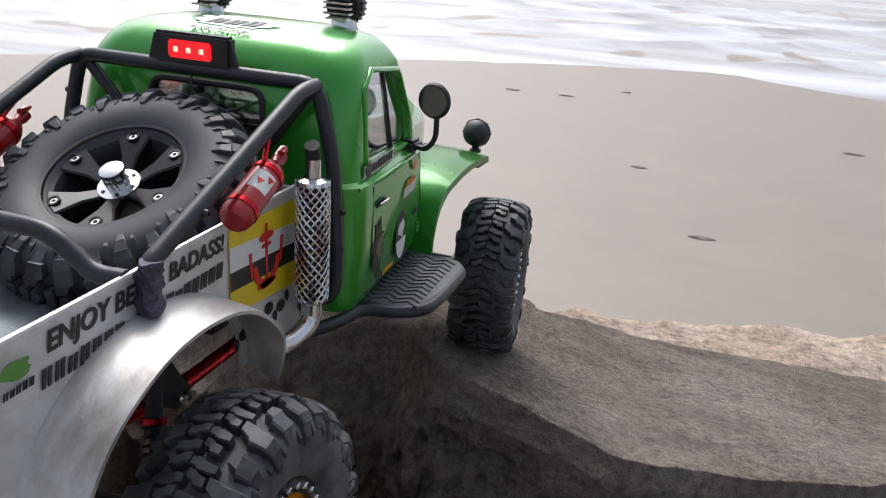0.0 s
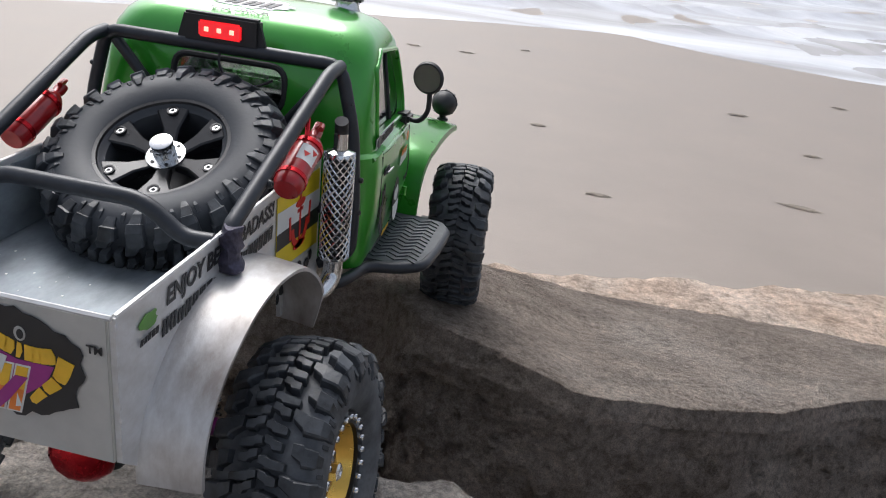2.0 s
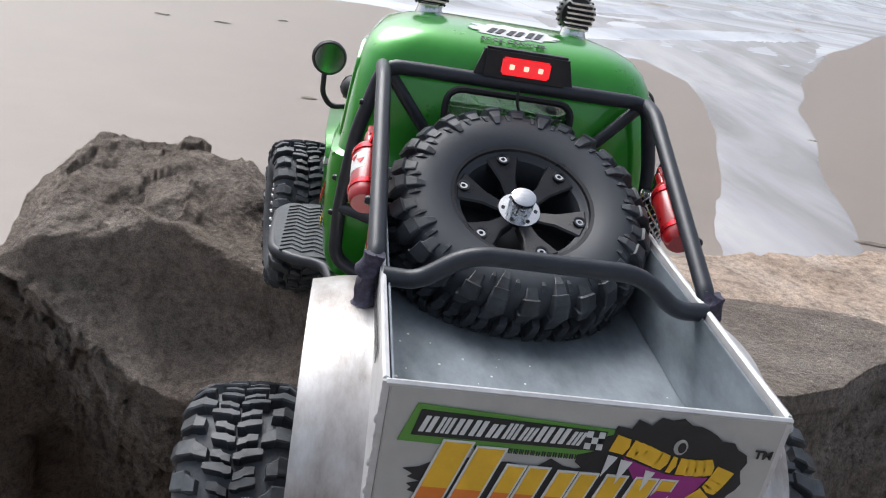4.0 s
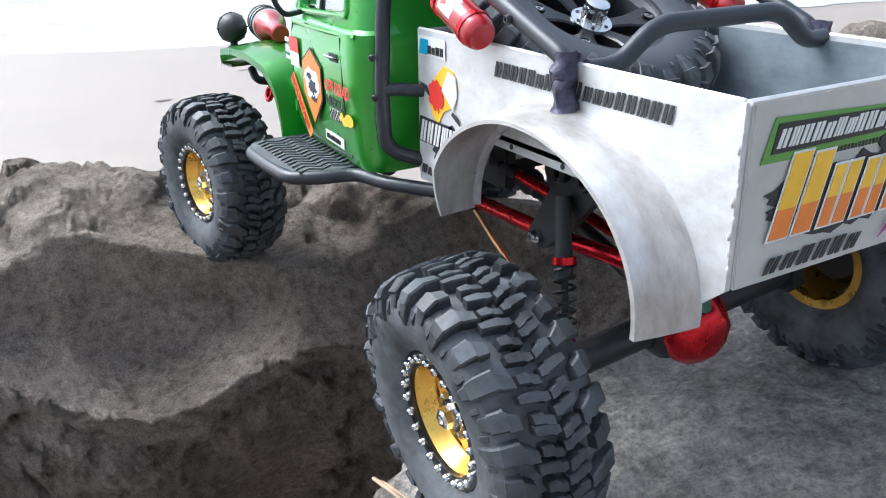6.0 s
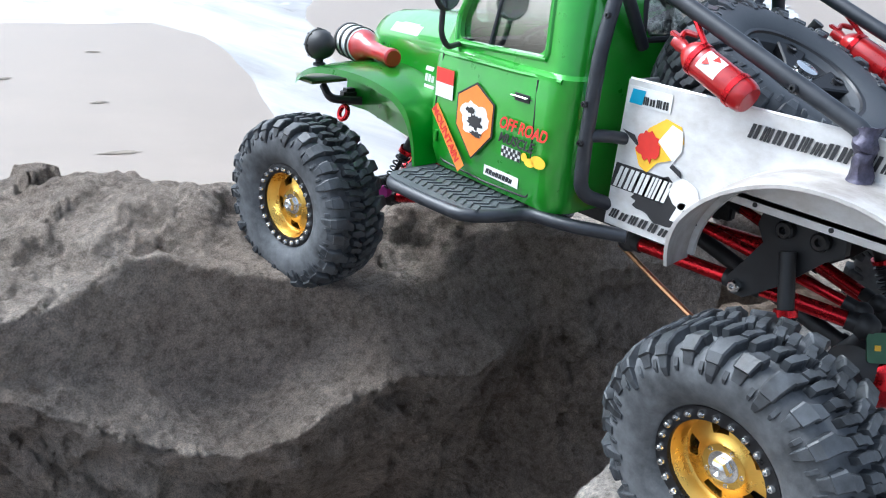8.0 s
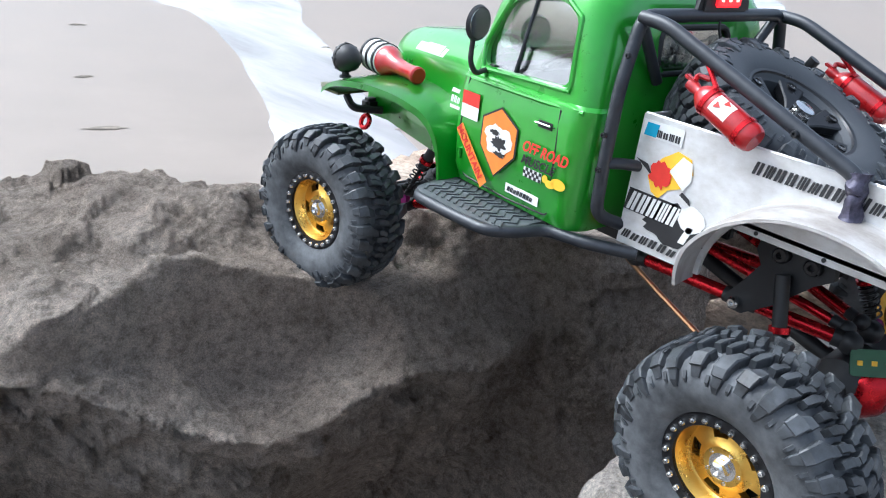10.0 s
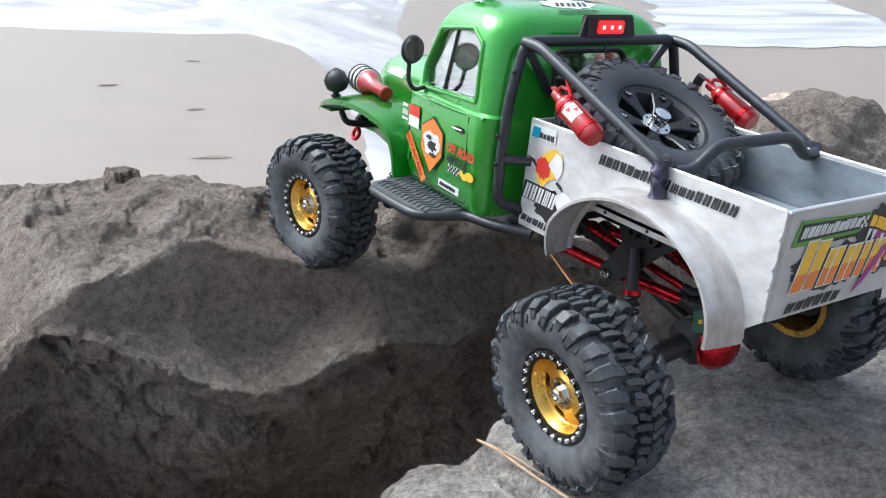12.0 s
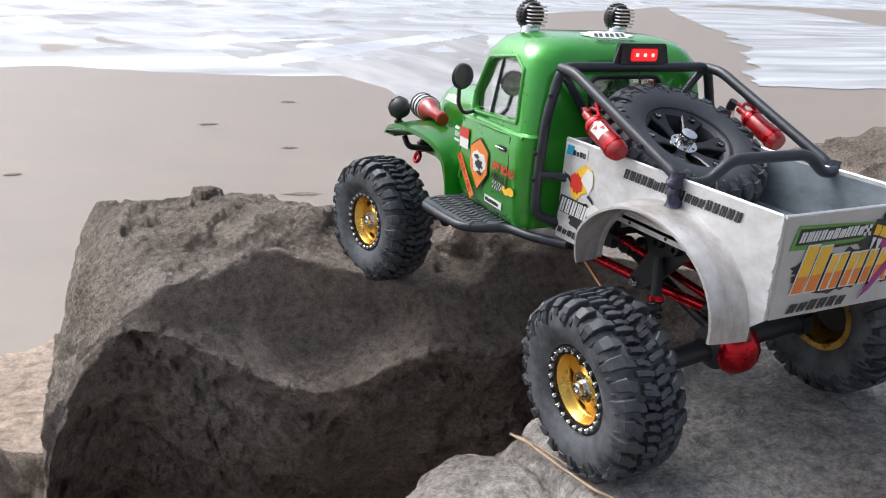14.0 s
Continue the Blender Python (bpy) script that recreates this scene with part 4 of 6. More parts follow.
# exhaust stack with its perforated guard
def exhaust():
    cx, cy = 1.235, 2.93
    bm = bmesh.new()
    tube(bm, [(1.0, 2.45, -1.10), (1.2, 2.66, -1.12), (cx, cy, -1.02), (cx, cy, -0.80)], 0.085, 16, 0.2)
    e = part("exhaust_stack", bm, STEEL, truck, "polished steel exhaust stack with lattice guard")
    up = Matrix.Translation((cx, cy, 0)) @ Matrix.Rotation(radians(-90), 4, "Y")
    for name, prof, material in (("end_ring", [(-0.84, 0.0), (-0.84, 0.12), (-0.82, 0.13), (-0.80, 0.13)], STEEL),
                                 ("end_ring", [(0.10, 0.13), (0.13, 0.12), (0.15, 0.07)], STEEL),
                                 ("outlet_pipe", [(0.14, 0.062), (0.29, 0.060), (0.29, 0.0)], STEEL),
                                 ("core", [(-0.82, 0.0), (-0.82, 0.108), (0.12, 0.108), (0.12, 0.0)], BLACKM)):
        part(name, lathe(bmesh.new(), prof, 28, up), material, e)
    bm = bmesh.new()
    for s in (-1, 1):
        for k in range(13):
            pts = [(cx + 0.125 * math.cos(a), cy + 0.125 * math.sin(a), -0.82 + 0.94 * t) for t, a in ((i / 44, s * 6.3 * i / 44 + 2 * math.pi * k / 13) for i in range(45))]
            tube(bm, pts, 0.0095, 5, 0)
    part("lattice_guard", bm, STEEL, e, "bright diamond lattice guard")
    bm = bmesh.new()
    tube(bm, [(cx, cy, 0.27), (cx, cy, 0.33), (cx + 0.01, cy - 0.04, 0.40)], 0.056, 14, 0.05)
    part("tip", bm, BLACKM, e, "black rubber tip")


exhaust()


# ---- cab ----
def evaluated(ob):
    me = bpy.data.meshes.new_from_object(ob.evaluated_get(bpy.context.evaluated_depsgraph_get()))
    return me


def carve(base, cutters, name):
    """The base bmesh with closed cutters taken out of it, as a bmesh."""
    obs = []
    for b in [base] + cutters:
        bmesh.ops.recalc_face_normals(b, faces=b.faces[:])
        me = bpy.data.meshes.new("carve")
        b.to_mesh(me)
        b.free()
        obs.append(new("carve", me))
    for o in obs[1:]:
        md = obs[0].modifiers.new("cut", "BOOLEAN")
        md.operation, md.object, md.solver = "DIFFERENCE", o, "EXACT"
    bpy.context.view_layer.update()
    me = evaluated(obs[0])
    for o in obs:
        bpy.data.objects.remove(o)
    out = bmesh.new()
    out.from_mesh(me)
    return out


def ring(w, y0, y1, r, z, n=8, taper=0.0):
    """A rounded rectangle in plan at height z; taper narrows its front."""
    out = []
    for cx, cy, a0 in ((1, 0, -90), (1, 1, 0), (-1, 1, 90), (-1, 0, 180)):
        ww = w - taper * cy
        px, py = cx * (ww - r), (y1 - r) if cy else (y0 + r)
        out += [(px + r * math.cos(radians(a0 + 90 * k / n)), py + r * math.sin(radians(a0 + 90 * k / n)), z) for k in range(n + 1)]
    return out


def loft(rings):
    bm = bmesh.new()
    vs = [[bm.verts.new(p) for p in r] for r in rings]
    n = len(vs[0])
    for a, c in zip(vs, vs[1:]):
        for j in range(n):
            bm.faces.new((a[j], a[(j + 1) % n], c[(j + 1) % n], c[j]))
    bm.faces.new(vs[0][::-1]), bm.faces.new(vs[-1])
    return bm


CAB = ((-1.17, 1.31, 3.40, 5.16, 0.20, 0.06), (-1.0, 1.375, 3.36, 5.18, 0.22, 0.06), (-0.6, 1.415, 3.34, 5.18, 0.22, 0.07), (-0.2, 1.42, 3.34, 5.16, 0.22, 0.08),
       (-0.06, 1.405, 3.35, 5.14, 0.22, 0.09), (-0.03, 1.35, 3.37, 5.12, 0.22, 0.08), (0.1, 1.33, 3.38, 5.08, 0.22, 0.08), (0.35, 1.305, 3.41, 5.02, 0.24, 0.08),
       (0.60, 1.275, 3.45, 4.95, 0.27, 0.07), (0.78, 1.245, 3.49, 4.89, 0.32, 0.06), (0.89, 1.19, 3.55, 4.83, 0.36, 0.06), (0.97, 1.10, 3.64, 4.77, 0.36, 0.05),
       (1.025, 0.95, 3.77, 4.66, 0.34, 0.05), (1.055, 0.74, 3.95, 4.52, 0.22, 0.04))


def skin_x(z, y=4.2):
    """Half width of the cab at that height and length."""
    w, y0, y1, r, tp = (float(np.interp(z, [c[0] for c in CAB], [c[k] for c in CAB])) for k in range(1, 6))
    d = max(0.0, min(r, max(y - (y1 - r), y0 + r - y)))
    return w - tp * max(0, min(1, (y - y0 - r) / (y1 - y0 - 2 * r))) - r + math.sqrt(r * r - d * d)


WINDOW = [(3.70, 0.08), (4.83, 0.03), (4.86, 0.24), (4.61, 0.69), (3.96, 0.77), (3.75, 0.65)]


def cab_rings(k):
    """Plan outlines of the cab from sill to roof; k is how far inside the skin."""
    out = []
    for z, w, y0, y1, r, tp in CAB:
        zz = z + (k if z < -1.1 else -k if z > 0.8 else 0)
        out.append(ring(w - k, y0 + k, y1 - k, max(0.08, r - k * 0.6), zz, 8, tp))
    return out


def side_window(grow, depth0, depth1, s):
    """Rounded side window prism in (y, z)."""
    out = []
    pts = WINDOW
    c = Vector((4.2, 0.4))
    path = [Vector((c.x + (y - c.x) * (1 + grow), c.y + (z - c.y) * (1 + grow * 1.6), 0)) for y, z in pts]
    p = rounded([path[-1].lerp(path[0], 0.5), *path, path[-1].lerp(path[0], 0.5)], 0.13, 5)[:-1]
    bm = bmesh.new()
    slab(bm, [(q.x, q.y) for q in p], depth1 - depth0, Matrix(((0, 0, s, s * depth0), (1, 0, 0, 0), (0, 1, 0, 0), (0, 0, 0, 1))))
    return bm


def rear_window(grow, y0, y1):
    bm = bmesh.new()
    slab(bm, rrect(-0.52 - grow, 0.22 - grow, 0.52 + grow, 0.62 + grow, 0.15 + grow), y1 - y0, Matrix(((1, 0, 0, 0), (0, 0, 1, y0), (0, 1, 0, 0), (0, 0, 0, 1))))
    return bm


def front_window(y0, y1):
    bm = bmesh.new()
    slab(bm, rrect(-0.95, 0.14, 0.95, 0.68, 0.14), y1 - y0, Matrix(((1, 0, 0, 0), (0, 0, 1, y0), (0, 1, 0, 0), (0, 0, 0, 1))))
    return bm


cab_bm = carve(loft(cab_rings(0)), [loft(cab_rings(0.05)), side_window(0, 0.9, 1.6, 1), side_window(0, 0.9, 1.6, -1), rear_window(0, 3.2, 3.8), front_window(4.6, 5.3)], "cab")
cab = part("cab", cab_bm, PAINT, truck, "glossy metallic green rounded pickup cab", smooth=35)


def window_trim(s):
    """Raised lip round the side window."""
    pts = WINDOW
    c = Vector((4.2, 0.4))
    path = [Vector((0, c.x + (y - c.x) * 1.045, c.y + (z - c.y) * 1.07)) for y, z in pts]
    path = [a.lerp(e, k / 5) for a, e in zip(path, path[1:] + path[:1]) for k in range(5)]
    for p in path:
        p.x = s * skin_x(p.z, p.y)
    bm = bmesh.new()
    tube(bm, path + path[:2], 0.026, 8, 0.06)
    part("window_lip", bm, PAINT, cab)


for s in (-1, 1):
    window_trim(s)
    me = side_window(0.04, 0, 0.012, s)
    for v in me.verts:
        v.co.x += s * (1.265 - 0.115 * (v.co.z - 0.05) - 0.062 * (v.co.y - 3.6))
    g = part("side_glass", me, GLASS, cab, "clear side window", smooth=0)
    bm = bmesh.new()
    tube(bm, [(s * (skin_x(0.04, 4.45) - 0.05), 4.45, 0.04), (s * (skin_x(0.74, 4.36) - 0.05), 4.36, 0.74)], 0.018, 6, 0)
    part("window_post", bm, TUBE, cab)
me = rear_window(0.03, 3.47, 3.482)
part("rear_glass", me, GLASS, cab, "clear rear window with raindrops", smooth=0)
me = front_window(4.85, 4.862)
part("windscreen", me, GLASS, cab, smooth=0)
bm = bmesh.new()
p = rounded([(-0.45, 0, 0.22), (0.53, 0, 0.22), (0.53, 0, 0.62), (-0.53, 0, 0.62), (-0.53, 0, 0.22), (-0.4, 0, 0.22)], 0.15, 5)
tube(bm, [(q.x, 3.41 + 0.10 * max(0, q.z - 0.2), q.z) for q in p], 0.03, 8, 0)
part("window_seal", bm, BLACKM, cab, "black rubber seal")

# cabin
for s in (-1, 1):
    bm = bmesh.new()
    bx(bm, (s * 0.55 - 0.32, 3.75, -0.5), (s * 0.55 + 0.32, 4.25, -0.2), 0.06)
    bx(bm, (s * 0.55 - 0.30, 3.62, -0.3), (s * 0.55 + 0.30, 3.80, 0.0), 0.07)
    bx(bm, (s * 0.55 - 0.14, 3.66, -0.01), (s * 0.55 + 0.14, 3.76, 0.12), 0.05)
    part("seat", bm, SEATM, cab, "dark seat")
bm = bmesh.new()
lathe(bm, [(0.02 * math.cos(a), 0.2 + 0.02 * math.sin(a)) for a in (2 * math.pi * k / 8 for k in range(8))], 24, pose(-0.55, 4.5, 0.12, 0, -60, 90), close=True)
tube(bm, [(-0.55, 4.52, 0.12), (-0.55, 4.85, -0.1)], 0.03, 8, 0)
part("steering_wheel", bm, SEATM, cab)
bm = bmesh.new()
bx(bm, (-1.05, 4.72, -0.3), (1.05, 5.02, 0.02), 0.05)
bx(bm, (-1.1, 3.5, -0.6), (1.1, 5.0, -0.5), 0.02)
part("dashboard", bm, SEATM, cab)


# doors: a fine groove strip, a handle and hinges on each side
for s in (-1, 1):
    bm = bmesh.new()
    seam = [(3.68, -0.10), (3.66, -0.6), (3.70, -1.10), (4.3, -1.13), (4.95, -1.10), (5.0, -0.6), (4.95, -0.10)]
    tube(bm, [(s * (skin_x(z, y) + 0.001), y, z) for y, z in seam], 0.010, 6, 0.08)
    part("door_seam", bm, BLACKV, cab)
    bm = bmesh.new()
    tube(bm, [(s * (skin_x(-0.08, y) + 0.0), y, -0.075 - 0.02 * (y - 3.4)) for y in (3.45, 3.9, 4.4, 4.9, 5.05)], 0.022, 8, 0)
    part("belt_moulding", bm, PAINT, cab)
    hy, hz = 3.82, -0.27
    bm = bmesh.new()
    bx(bm, (-0.03, -0.11, -0.032), (0.035, 0.11, 0.032), 0.028, pose(s * (skin_x(hz, hy) + 0.012), hy, hz))
    part("door_handle", bm, BLACKM, cab, "black recessed door handle")
    bm = bmesh.new()
    tube(bm, [(s * (skin_x(hz, hy) + 0.05), hy - 0.09, hz + 0.012), (s * (skin_x(hz, hy) + 0.05), hy + 0.09, hz + 0.012)], 0.008, 6, 0)
    part("handle_trim", bm, STEEL, cab, "chrome trim")
    bm = bmesh.new()
    tube(bm, [(s * (skin_x(-0.85, 4.97) + 0.012), 4.97, -0.92), (s * (skin_x(-0.85, 4.97) + 0.012), 4.97, -0.82)], 0.02, 8, 0)
    part("hinge", bm, PAINT, cab)

# mirrors
for s in (-1, 1):
    bm = bmesh.new()
    bx(bm, (s * 1.24 - 0.03, 4.70, -0.07), (s * 1.24 + 0.13, 4.92, 0.05), 0.03)
    tube(bm, [(s * 1.26, 4.80, 0.0), (s * 1.47, 4.74, -0.02), (s * 1.56, 4.73, 0.10), (s * 1.56, 4.72, 0.46)], 0.026, 8, 0.10)
    lathe(bm, [(-0.03, 0.0), (-0.03, 0.15), (0.0, 0.165), (0.03, 0.13), (0.05, 0.0)], 28, pose(s * 1.53, 4.72, 0.45, 0, 0, 90 - s * 8))
    mm = part("mirror", bm, BLACKM, truck, "round black wing mirror on a bent arm")
    bm = bmesh.new()
    lathe(bm, [(-0.036, 0.0), (-0.036, 0.138), (-0.030, 0.14)], 28, pose(s * 1.53, 4.72, 0.45, 0, 0, 90 - s * 8))
    part("mirror_glass", bm, MIRROR, mm, "silvered glass")


# roof lamps
def roof_lamp(x):
    y, z = 4.58, 1.22
    bm = bmesh.new()
    lathe(bm, [(-0.17, 0.13), (-0.12, 0.135), (-0.06, 0.11), (0.0, 0.10), (0.0, 0.0)], 24, Matrix.Translation((x, y, z - 0.10)) @ Matrix.Rotation(radians(-90), 4, "Y"))
    lathe(bm, [(-0.05, 0.0), (-0.05, 0.15), (-0.02, 0.165), (0.10, 0.165), (0.13, 0.15), (0.13, 0.0)], 28, pose(x, y, z, 0, 0, 90))
    l = part("roof_lamp", bm, RIMBLK, truck, "black round spot lamp with silver cooling fins")
    bm = bmesh.new()
    lathe(bm, [(-0.172, 0.135), (-0.12, 0.14), (-0.06, 0.115), (0.0, 0.105)], 24, Matrix.Translation((x, y, z - 0.10)) @ Matrix.Rotation(radians(-90), 4, "Y"))
    part("foot", bm, STEEL, l, "polished metal foot")
    tooth = mesh_of(bx(bmesh.new(), (0.0, -0.010, 0.150), (0.09, 0.010, 0.182)), "rim_tooth", RIMBLK, 0)
    for k in range(22):
        part("rim_tooth", tooth, None, l, at=pose(x, y, z, 0, 0, 90) @ Matrix.Rotation(2 * math.pi * k / 22, 4, "X"))
    for k in range(6):
        zz = -0.11 + 0.044 * k
        w = 0.125 if abs(zz) < 0.09 else 0.10
        bm = bmesh.new()
        bx(bm, (x - w, y - 0.17, z + zz - 0.009), (x + w, y - 0.04, z + zz + 0.009), 0.003)
        part("cooling_fin", bm, STEEL, l, "thin silver fin", smooth=0)
    bm = bmesh.new()
    lathe(bm, [(0.131, 0.14), (0.145, 0.10), (0.15, 0.0)], 24, pose(x, y, z, 0, 0, 90))
    part("lens", bm, WHITEV, l)


roof_lamp(-0.68), roof_lamp(0.68)

# bonnet, radiator and front wings
bon = []
for y, w, zt, r in ((4.98, 1.12, 0.10, 0.30), (5.3, 1.02, 0.11, 0.32), (5.8, 0.90, 0.09, 0.34), (6.4, 0.77, 0.04, 0.34), (6.9, 0.66, -0.03, 0.32), (7.12, 0.60, -0.09, 0.30), (7.2, 0.54, -0.16, 0.26)):
    row = [(-w, y, -1.0)] + [(-w + r * (1 - math.cos(a)), y, zt - r * (1 - math.sin(a))) for a in (math.pi / 2 * k / 7 for k in range(8))]
    row = row + [(-x, yy, z) for x, yy, z in row[::-1]]
    bon.append(row)
bm = bmesh.new()
vs = [[bm.verts.new((x, y, z + 0.06 * max(0, 1 - (x / 0.6) ** 2) * (z > -0.4))) for x, y, z in r] for r in bon]
for a, c in zip(vs, vs[1:]):
    for j in range(len(a) - 1):
        bm.faces.new((a[j], a[j + 1], c[j + 1], c[j]))
bm.faces.new(vs[0][::-1]), bm.faces.new(vs[-1])
bonnet = part("bonnet", bm, PAINT, truck, "glossy metallic green bonnet", smooth=35)
bm = bmesh.new()
for k in range(9):
    x = -0.4 + 0.1 * k
    bx(bm, (x - 0.02, 7.2, -0.95), (x + 0.02, 7.24, -0.22), 0.008)
part("grille", bm, BLACKM, bonnet, smooth=0)


def front_wing(s):
    prof = [(5.10, -1.24), (5.13, -1.02), (5.18, -0.84), (5.28, -0.68), (5.46, -0.57), (5.78, -0.51), (6.20, -0.50), (6.65, -0.53), (7.05, -0.61), (7.40, -0.73), (7.62, -0.84)]
    prof = [(p.x, p.y) for p in rounded([(y, z, 0) for y, z in prof], 0.2, 3)]
    bm = bmesh.new()
    rows = []
    for k, (y, z) in enumerate(prof):
        f = max(0.0, min(1.0, (y - 5.1) / 0.6))
        w1 = 1.46 + 0.04 * f - 0.22 * max(0, (y - 6.9) / 0.8)
        w0 = float(np.interp(y, (5.0, 5.8, 6.4, 7.2, 7.7), (1.0, 0.87, 0.74, 0.56, 0.6)))
        row = [(s * w0, y, z + 0.05)]
        for i in range(6):
            t = i / 5
            row.append((s * (w0 + (w1 - w0) * (0.35 + 0.65 * t)), y, z + 0.05 * (1 - t * t)))
        row.append((s * (w1 + 0.005), y + 0.02, z - 0.07))
        rows.append(row)
    vs = [[bm.verts.new(p) for p in r] for r in rows]
    for a, c in zip(vs, vs[1:]):
        for i in range(len(a) - 1):
            bm.faces.new((a[i], a[i + 1], c[i + 1], c[i]))
    # inner skirt that joins the wing to the body
    low = [bm.verts.new((s * (abs(r[0][0]) + 0.02), r[0][1], -1.2)) for r in rows]
    for i in range(len(low) - 1):
        bm.faces.new((vs[i][0], vs[i + 1][0], low[i + 1], low[i]))
    bmesh.ops.solidify(bm, geom=bm.faces[:], thickness=0.03)
    w = part("front_wing", bm, PAINT, truck, "metallic green rounded front wing", smooth=35)
    bm = bmesh.new()
    slab(bm, [(0.78, 7.35), (1.28, 7.30), (1.30, 7.62), (1.18, 7.84), (0.86, 7.80)], 0.03, Matrix.Translation((0, 0, -0.86)))
    for v in bm.verts:
        v.co.x *= s
    part("wing_tip", bm, OLIVE, w, "olive plate at the wing tip", smooth=30)
    bm = bmesh.new()
    hx, hy, hz = s * 1.24, 7.22, -0.40
    lathe(bm, [(-0.20, 0.0), (-0.19, 0.05), (-0.13, 0.13), (-0.03, 0.165), (0.05, 0.165), (0.06, 0.15), (0.08, 0.0)], 24, pose(hx, hy, hz, 0, 0, 90))
    lathe(bm, [(0.0, 0.172), (0.03, 0.172), (0.03, 0.16), (0.0, 0.16)], 24, pose(hx, hy, hz, 0, 0, 90), close=True)
    tube(bm, [(hx, hy, hz - 0.12), (hx, hy, -0.62)], 0.045, 10, 0)
    lathe(bm, [(0, 0.075), (0.03, 0.07), (0.05, 0.0)], 16, Matrix.Translation((hx, hy, -0.63)) @ Matrix.Rotation(radians(-90), 4, "Y"))
    for a in range(0, 360, 45):
        bx(bm, (-0.02, -0.012, 0.15), (0.05, 0.012, 0.178), 0.004, pose(hx, hy, hz, 0, 0, 90) @ Matrix.Rotation(radians(a), 4, "X"))
    h = part("headlamp", bm, BLACKM, truck, "black bowl headlamp on a short stalk")
    bm = bmesh.new()
    lathe(bm, [(0.07, 0.14), (0.09, 0.10), (0.10, 0.0)], 24, pose(hx, hy, hz, 0, 0, 90))
    part("lens", bm, WHITEV, h)


front_wing(-1), front_wing(1)

# air intake on the left of the bonnet
m = along((-0.90, 7.0, -0.36), (-1.0, 6.45, -0.36))
bm = bmesh.new()
lathe(bm, [(-0.20, 0.0), (-0.20, 0.16), (-0.16, 0.185), (0.16, 0.185), (0.20, 0.16)], 28, m)
air = part("air_filter", bm, WHITEV, truck, "white ribbed air filter with red intake pipe")
bm = bmesh.new()
for x in (-0.17, -0.02, 0.14):
    lathe(bm, [(x - 0.02, 0.187), (x - 0.02, 0.197), (x + 0.02, 0.197), (x + 0.02, 0.187)], 28, m)
part("band", bm, BLACKM, air)
bm = bmesh.new()
lathe(bm, [(0.18, 0.0), (0.18, 0.175), (0.24, 0.175), (0.32, 0.14), (0.40, 0.095), (0.62, 0.085), (0.86, 0.085), (0.88, 0.097), (0.94, 0.097), (0.96, 0.08), (0.96, 0.0)], 24, m)
part("intake_pipe", bm, REDP, air, "glossy red funnel pipe")
bm = bmesh.new()
bx(bm, (-0.98, 6.6, -0.62), (-0.80, 6.9, -0.5), 0.02)
part("bracket", bm, BLACKM, air)


# side steps with raised chevrons
def side_step(s):
    bm = bmesh.new()
    out = [(1.22, 3.80), (1.62, 3.78), (1.80, 3.92), (1.86, 4.30), (1.86, 4.92), (1.78, 5.06), (1.22, 5.10)]
    path = rounded([(x, y, 0) for x, y in out], 0.08, 3)
    slab(bm, [(q.x, q.y) for q in path], 0.07, Matrix.Translation((0, 0, -1.26)))
    for v in bm.verts:
        v.co.x *= s
    st = part("side_step", bm, STEPM, truck, "dark grey plastic step with chevron tread", smooth=30)
    bm = bmesh.new()
    for j in range(13):
        y = 3.88 + 0.09 * j
        for i in range(5):
            x = 1.30 + 0.105 * i
            d = 0.035 if i % 2 else -0.035
            if x > 1.72 and (j < 1):
                continue
            slab(bm, [(x - 0.05, y - d), (x + 0.05, y + d), (x + 0.05, y + d + 0.03), (x - 0.05, y - d + 0.03)], 0.014, Matrix.Translation((0, 0, -1.192)))
    for v in bm.verts:
        v.co.x *= s
    part("chevron_tread", bm, STEPM, st, smooth=0)
    bm = bmesh.new()
    tube(bm, [(s * 1.0, 2.9, -1.22), (s * 1.24, 3.28, -1.22), (s * 1.33, 3.70, -1.23), (s * 1.62, 3.79, -1.24), (s * 1.83, 3.96, -1.25), (s * 1.86, 4.4, -1.25), (s * 1.86, 4.95, -1.25), (s * 1.6, 5.10, -1.25), (s * 1.2, 5.12, -1.25)], 0.058, 10, 0.12)
    part("rock_slider", bm, TUBE, st, "black tubular slider")


side_step(-1), side_step(1)

# ---- chassis and running gear ----
bm = bmesh.new()
for s in (-1, 1):
    bx(bm, (s * 0.36 - 0.04, 2.9, -1.32), (s * 0.36 + 0.04, 7.3, -1.08), 0.02)
    bx(bm, (s * 0.40 - 0.04, 0.15, -0.86), (s * 0.40 + 0.04, 3.0, -0.64), 0.02)
    bx(bm, (s * 0.36 - 0.05, 2.8, -1.3), (s * 0.36 + 0.05, 3.06, -0.64), 0.02)
for y in (3.2, 5.2, 6.9):
    bx(bm, (-0.36, y - 0.05, -1.28), (0.36, y + 0.05, -1.12), 0.02)
for y in (0.4, 1.55):
    bx(bm, (-0.40, y - 0.05, -0.82), (0.40, y + 0.05, -0.68), 0.02)
bx(bm, (-0.34, 3.4, -1.5), (0.34, 4.9, -1.15), 0.05)
part("chassis", bm, BLACKM, truck, smooth=30)
bm = bmesh.new()
bx(bm, (-0.75, 7.42, -1.18), (0.75, 7.58, -0.98), 0.04)
tube(bm, [(-0.6, 7.3, -1.1), (-0.95, 7.45, -1.08), (-0.95, 7.6, -0.95)], 0.05, 8, 0.1)
bumper = part("front_bumper", bm, BLACKM, truck, smooth=30)
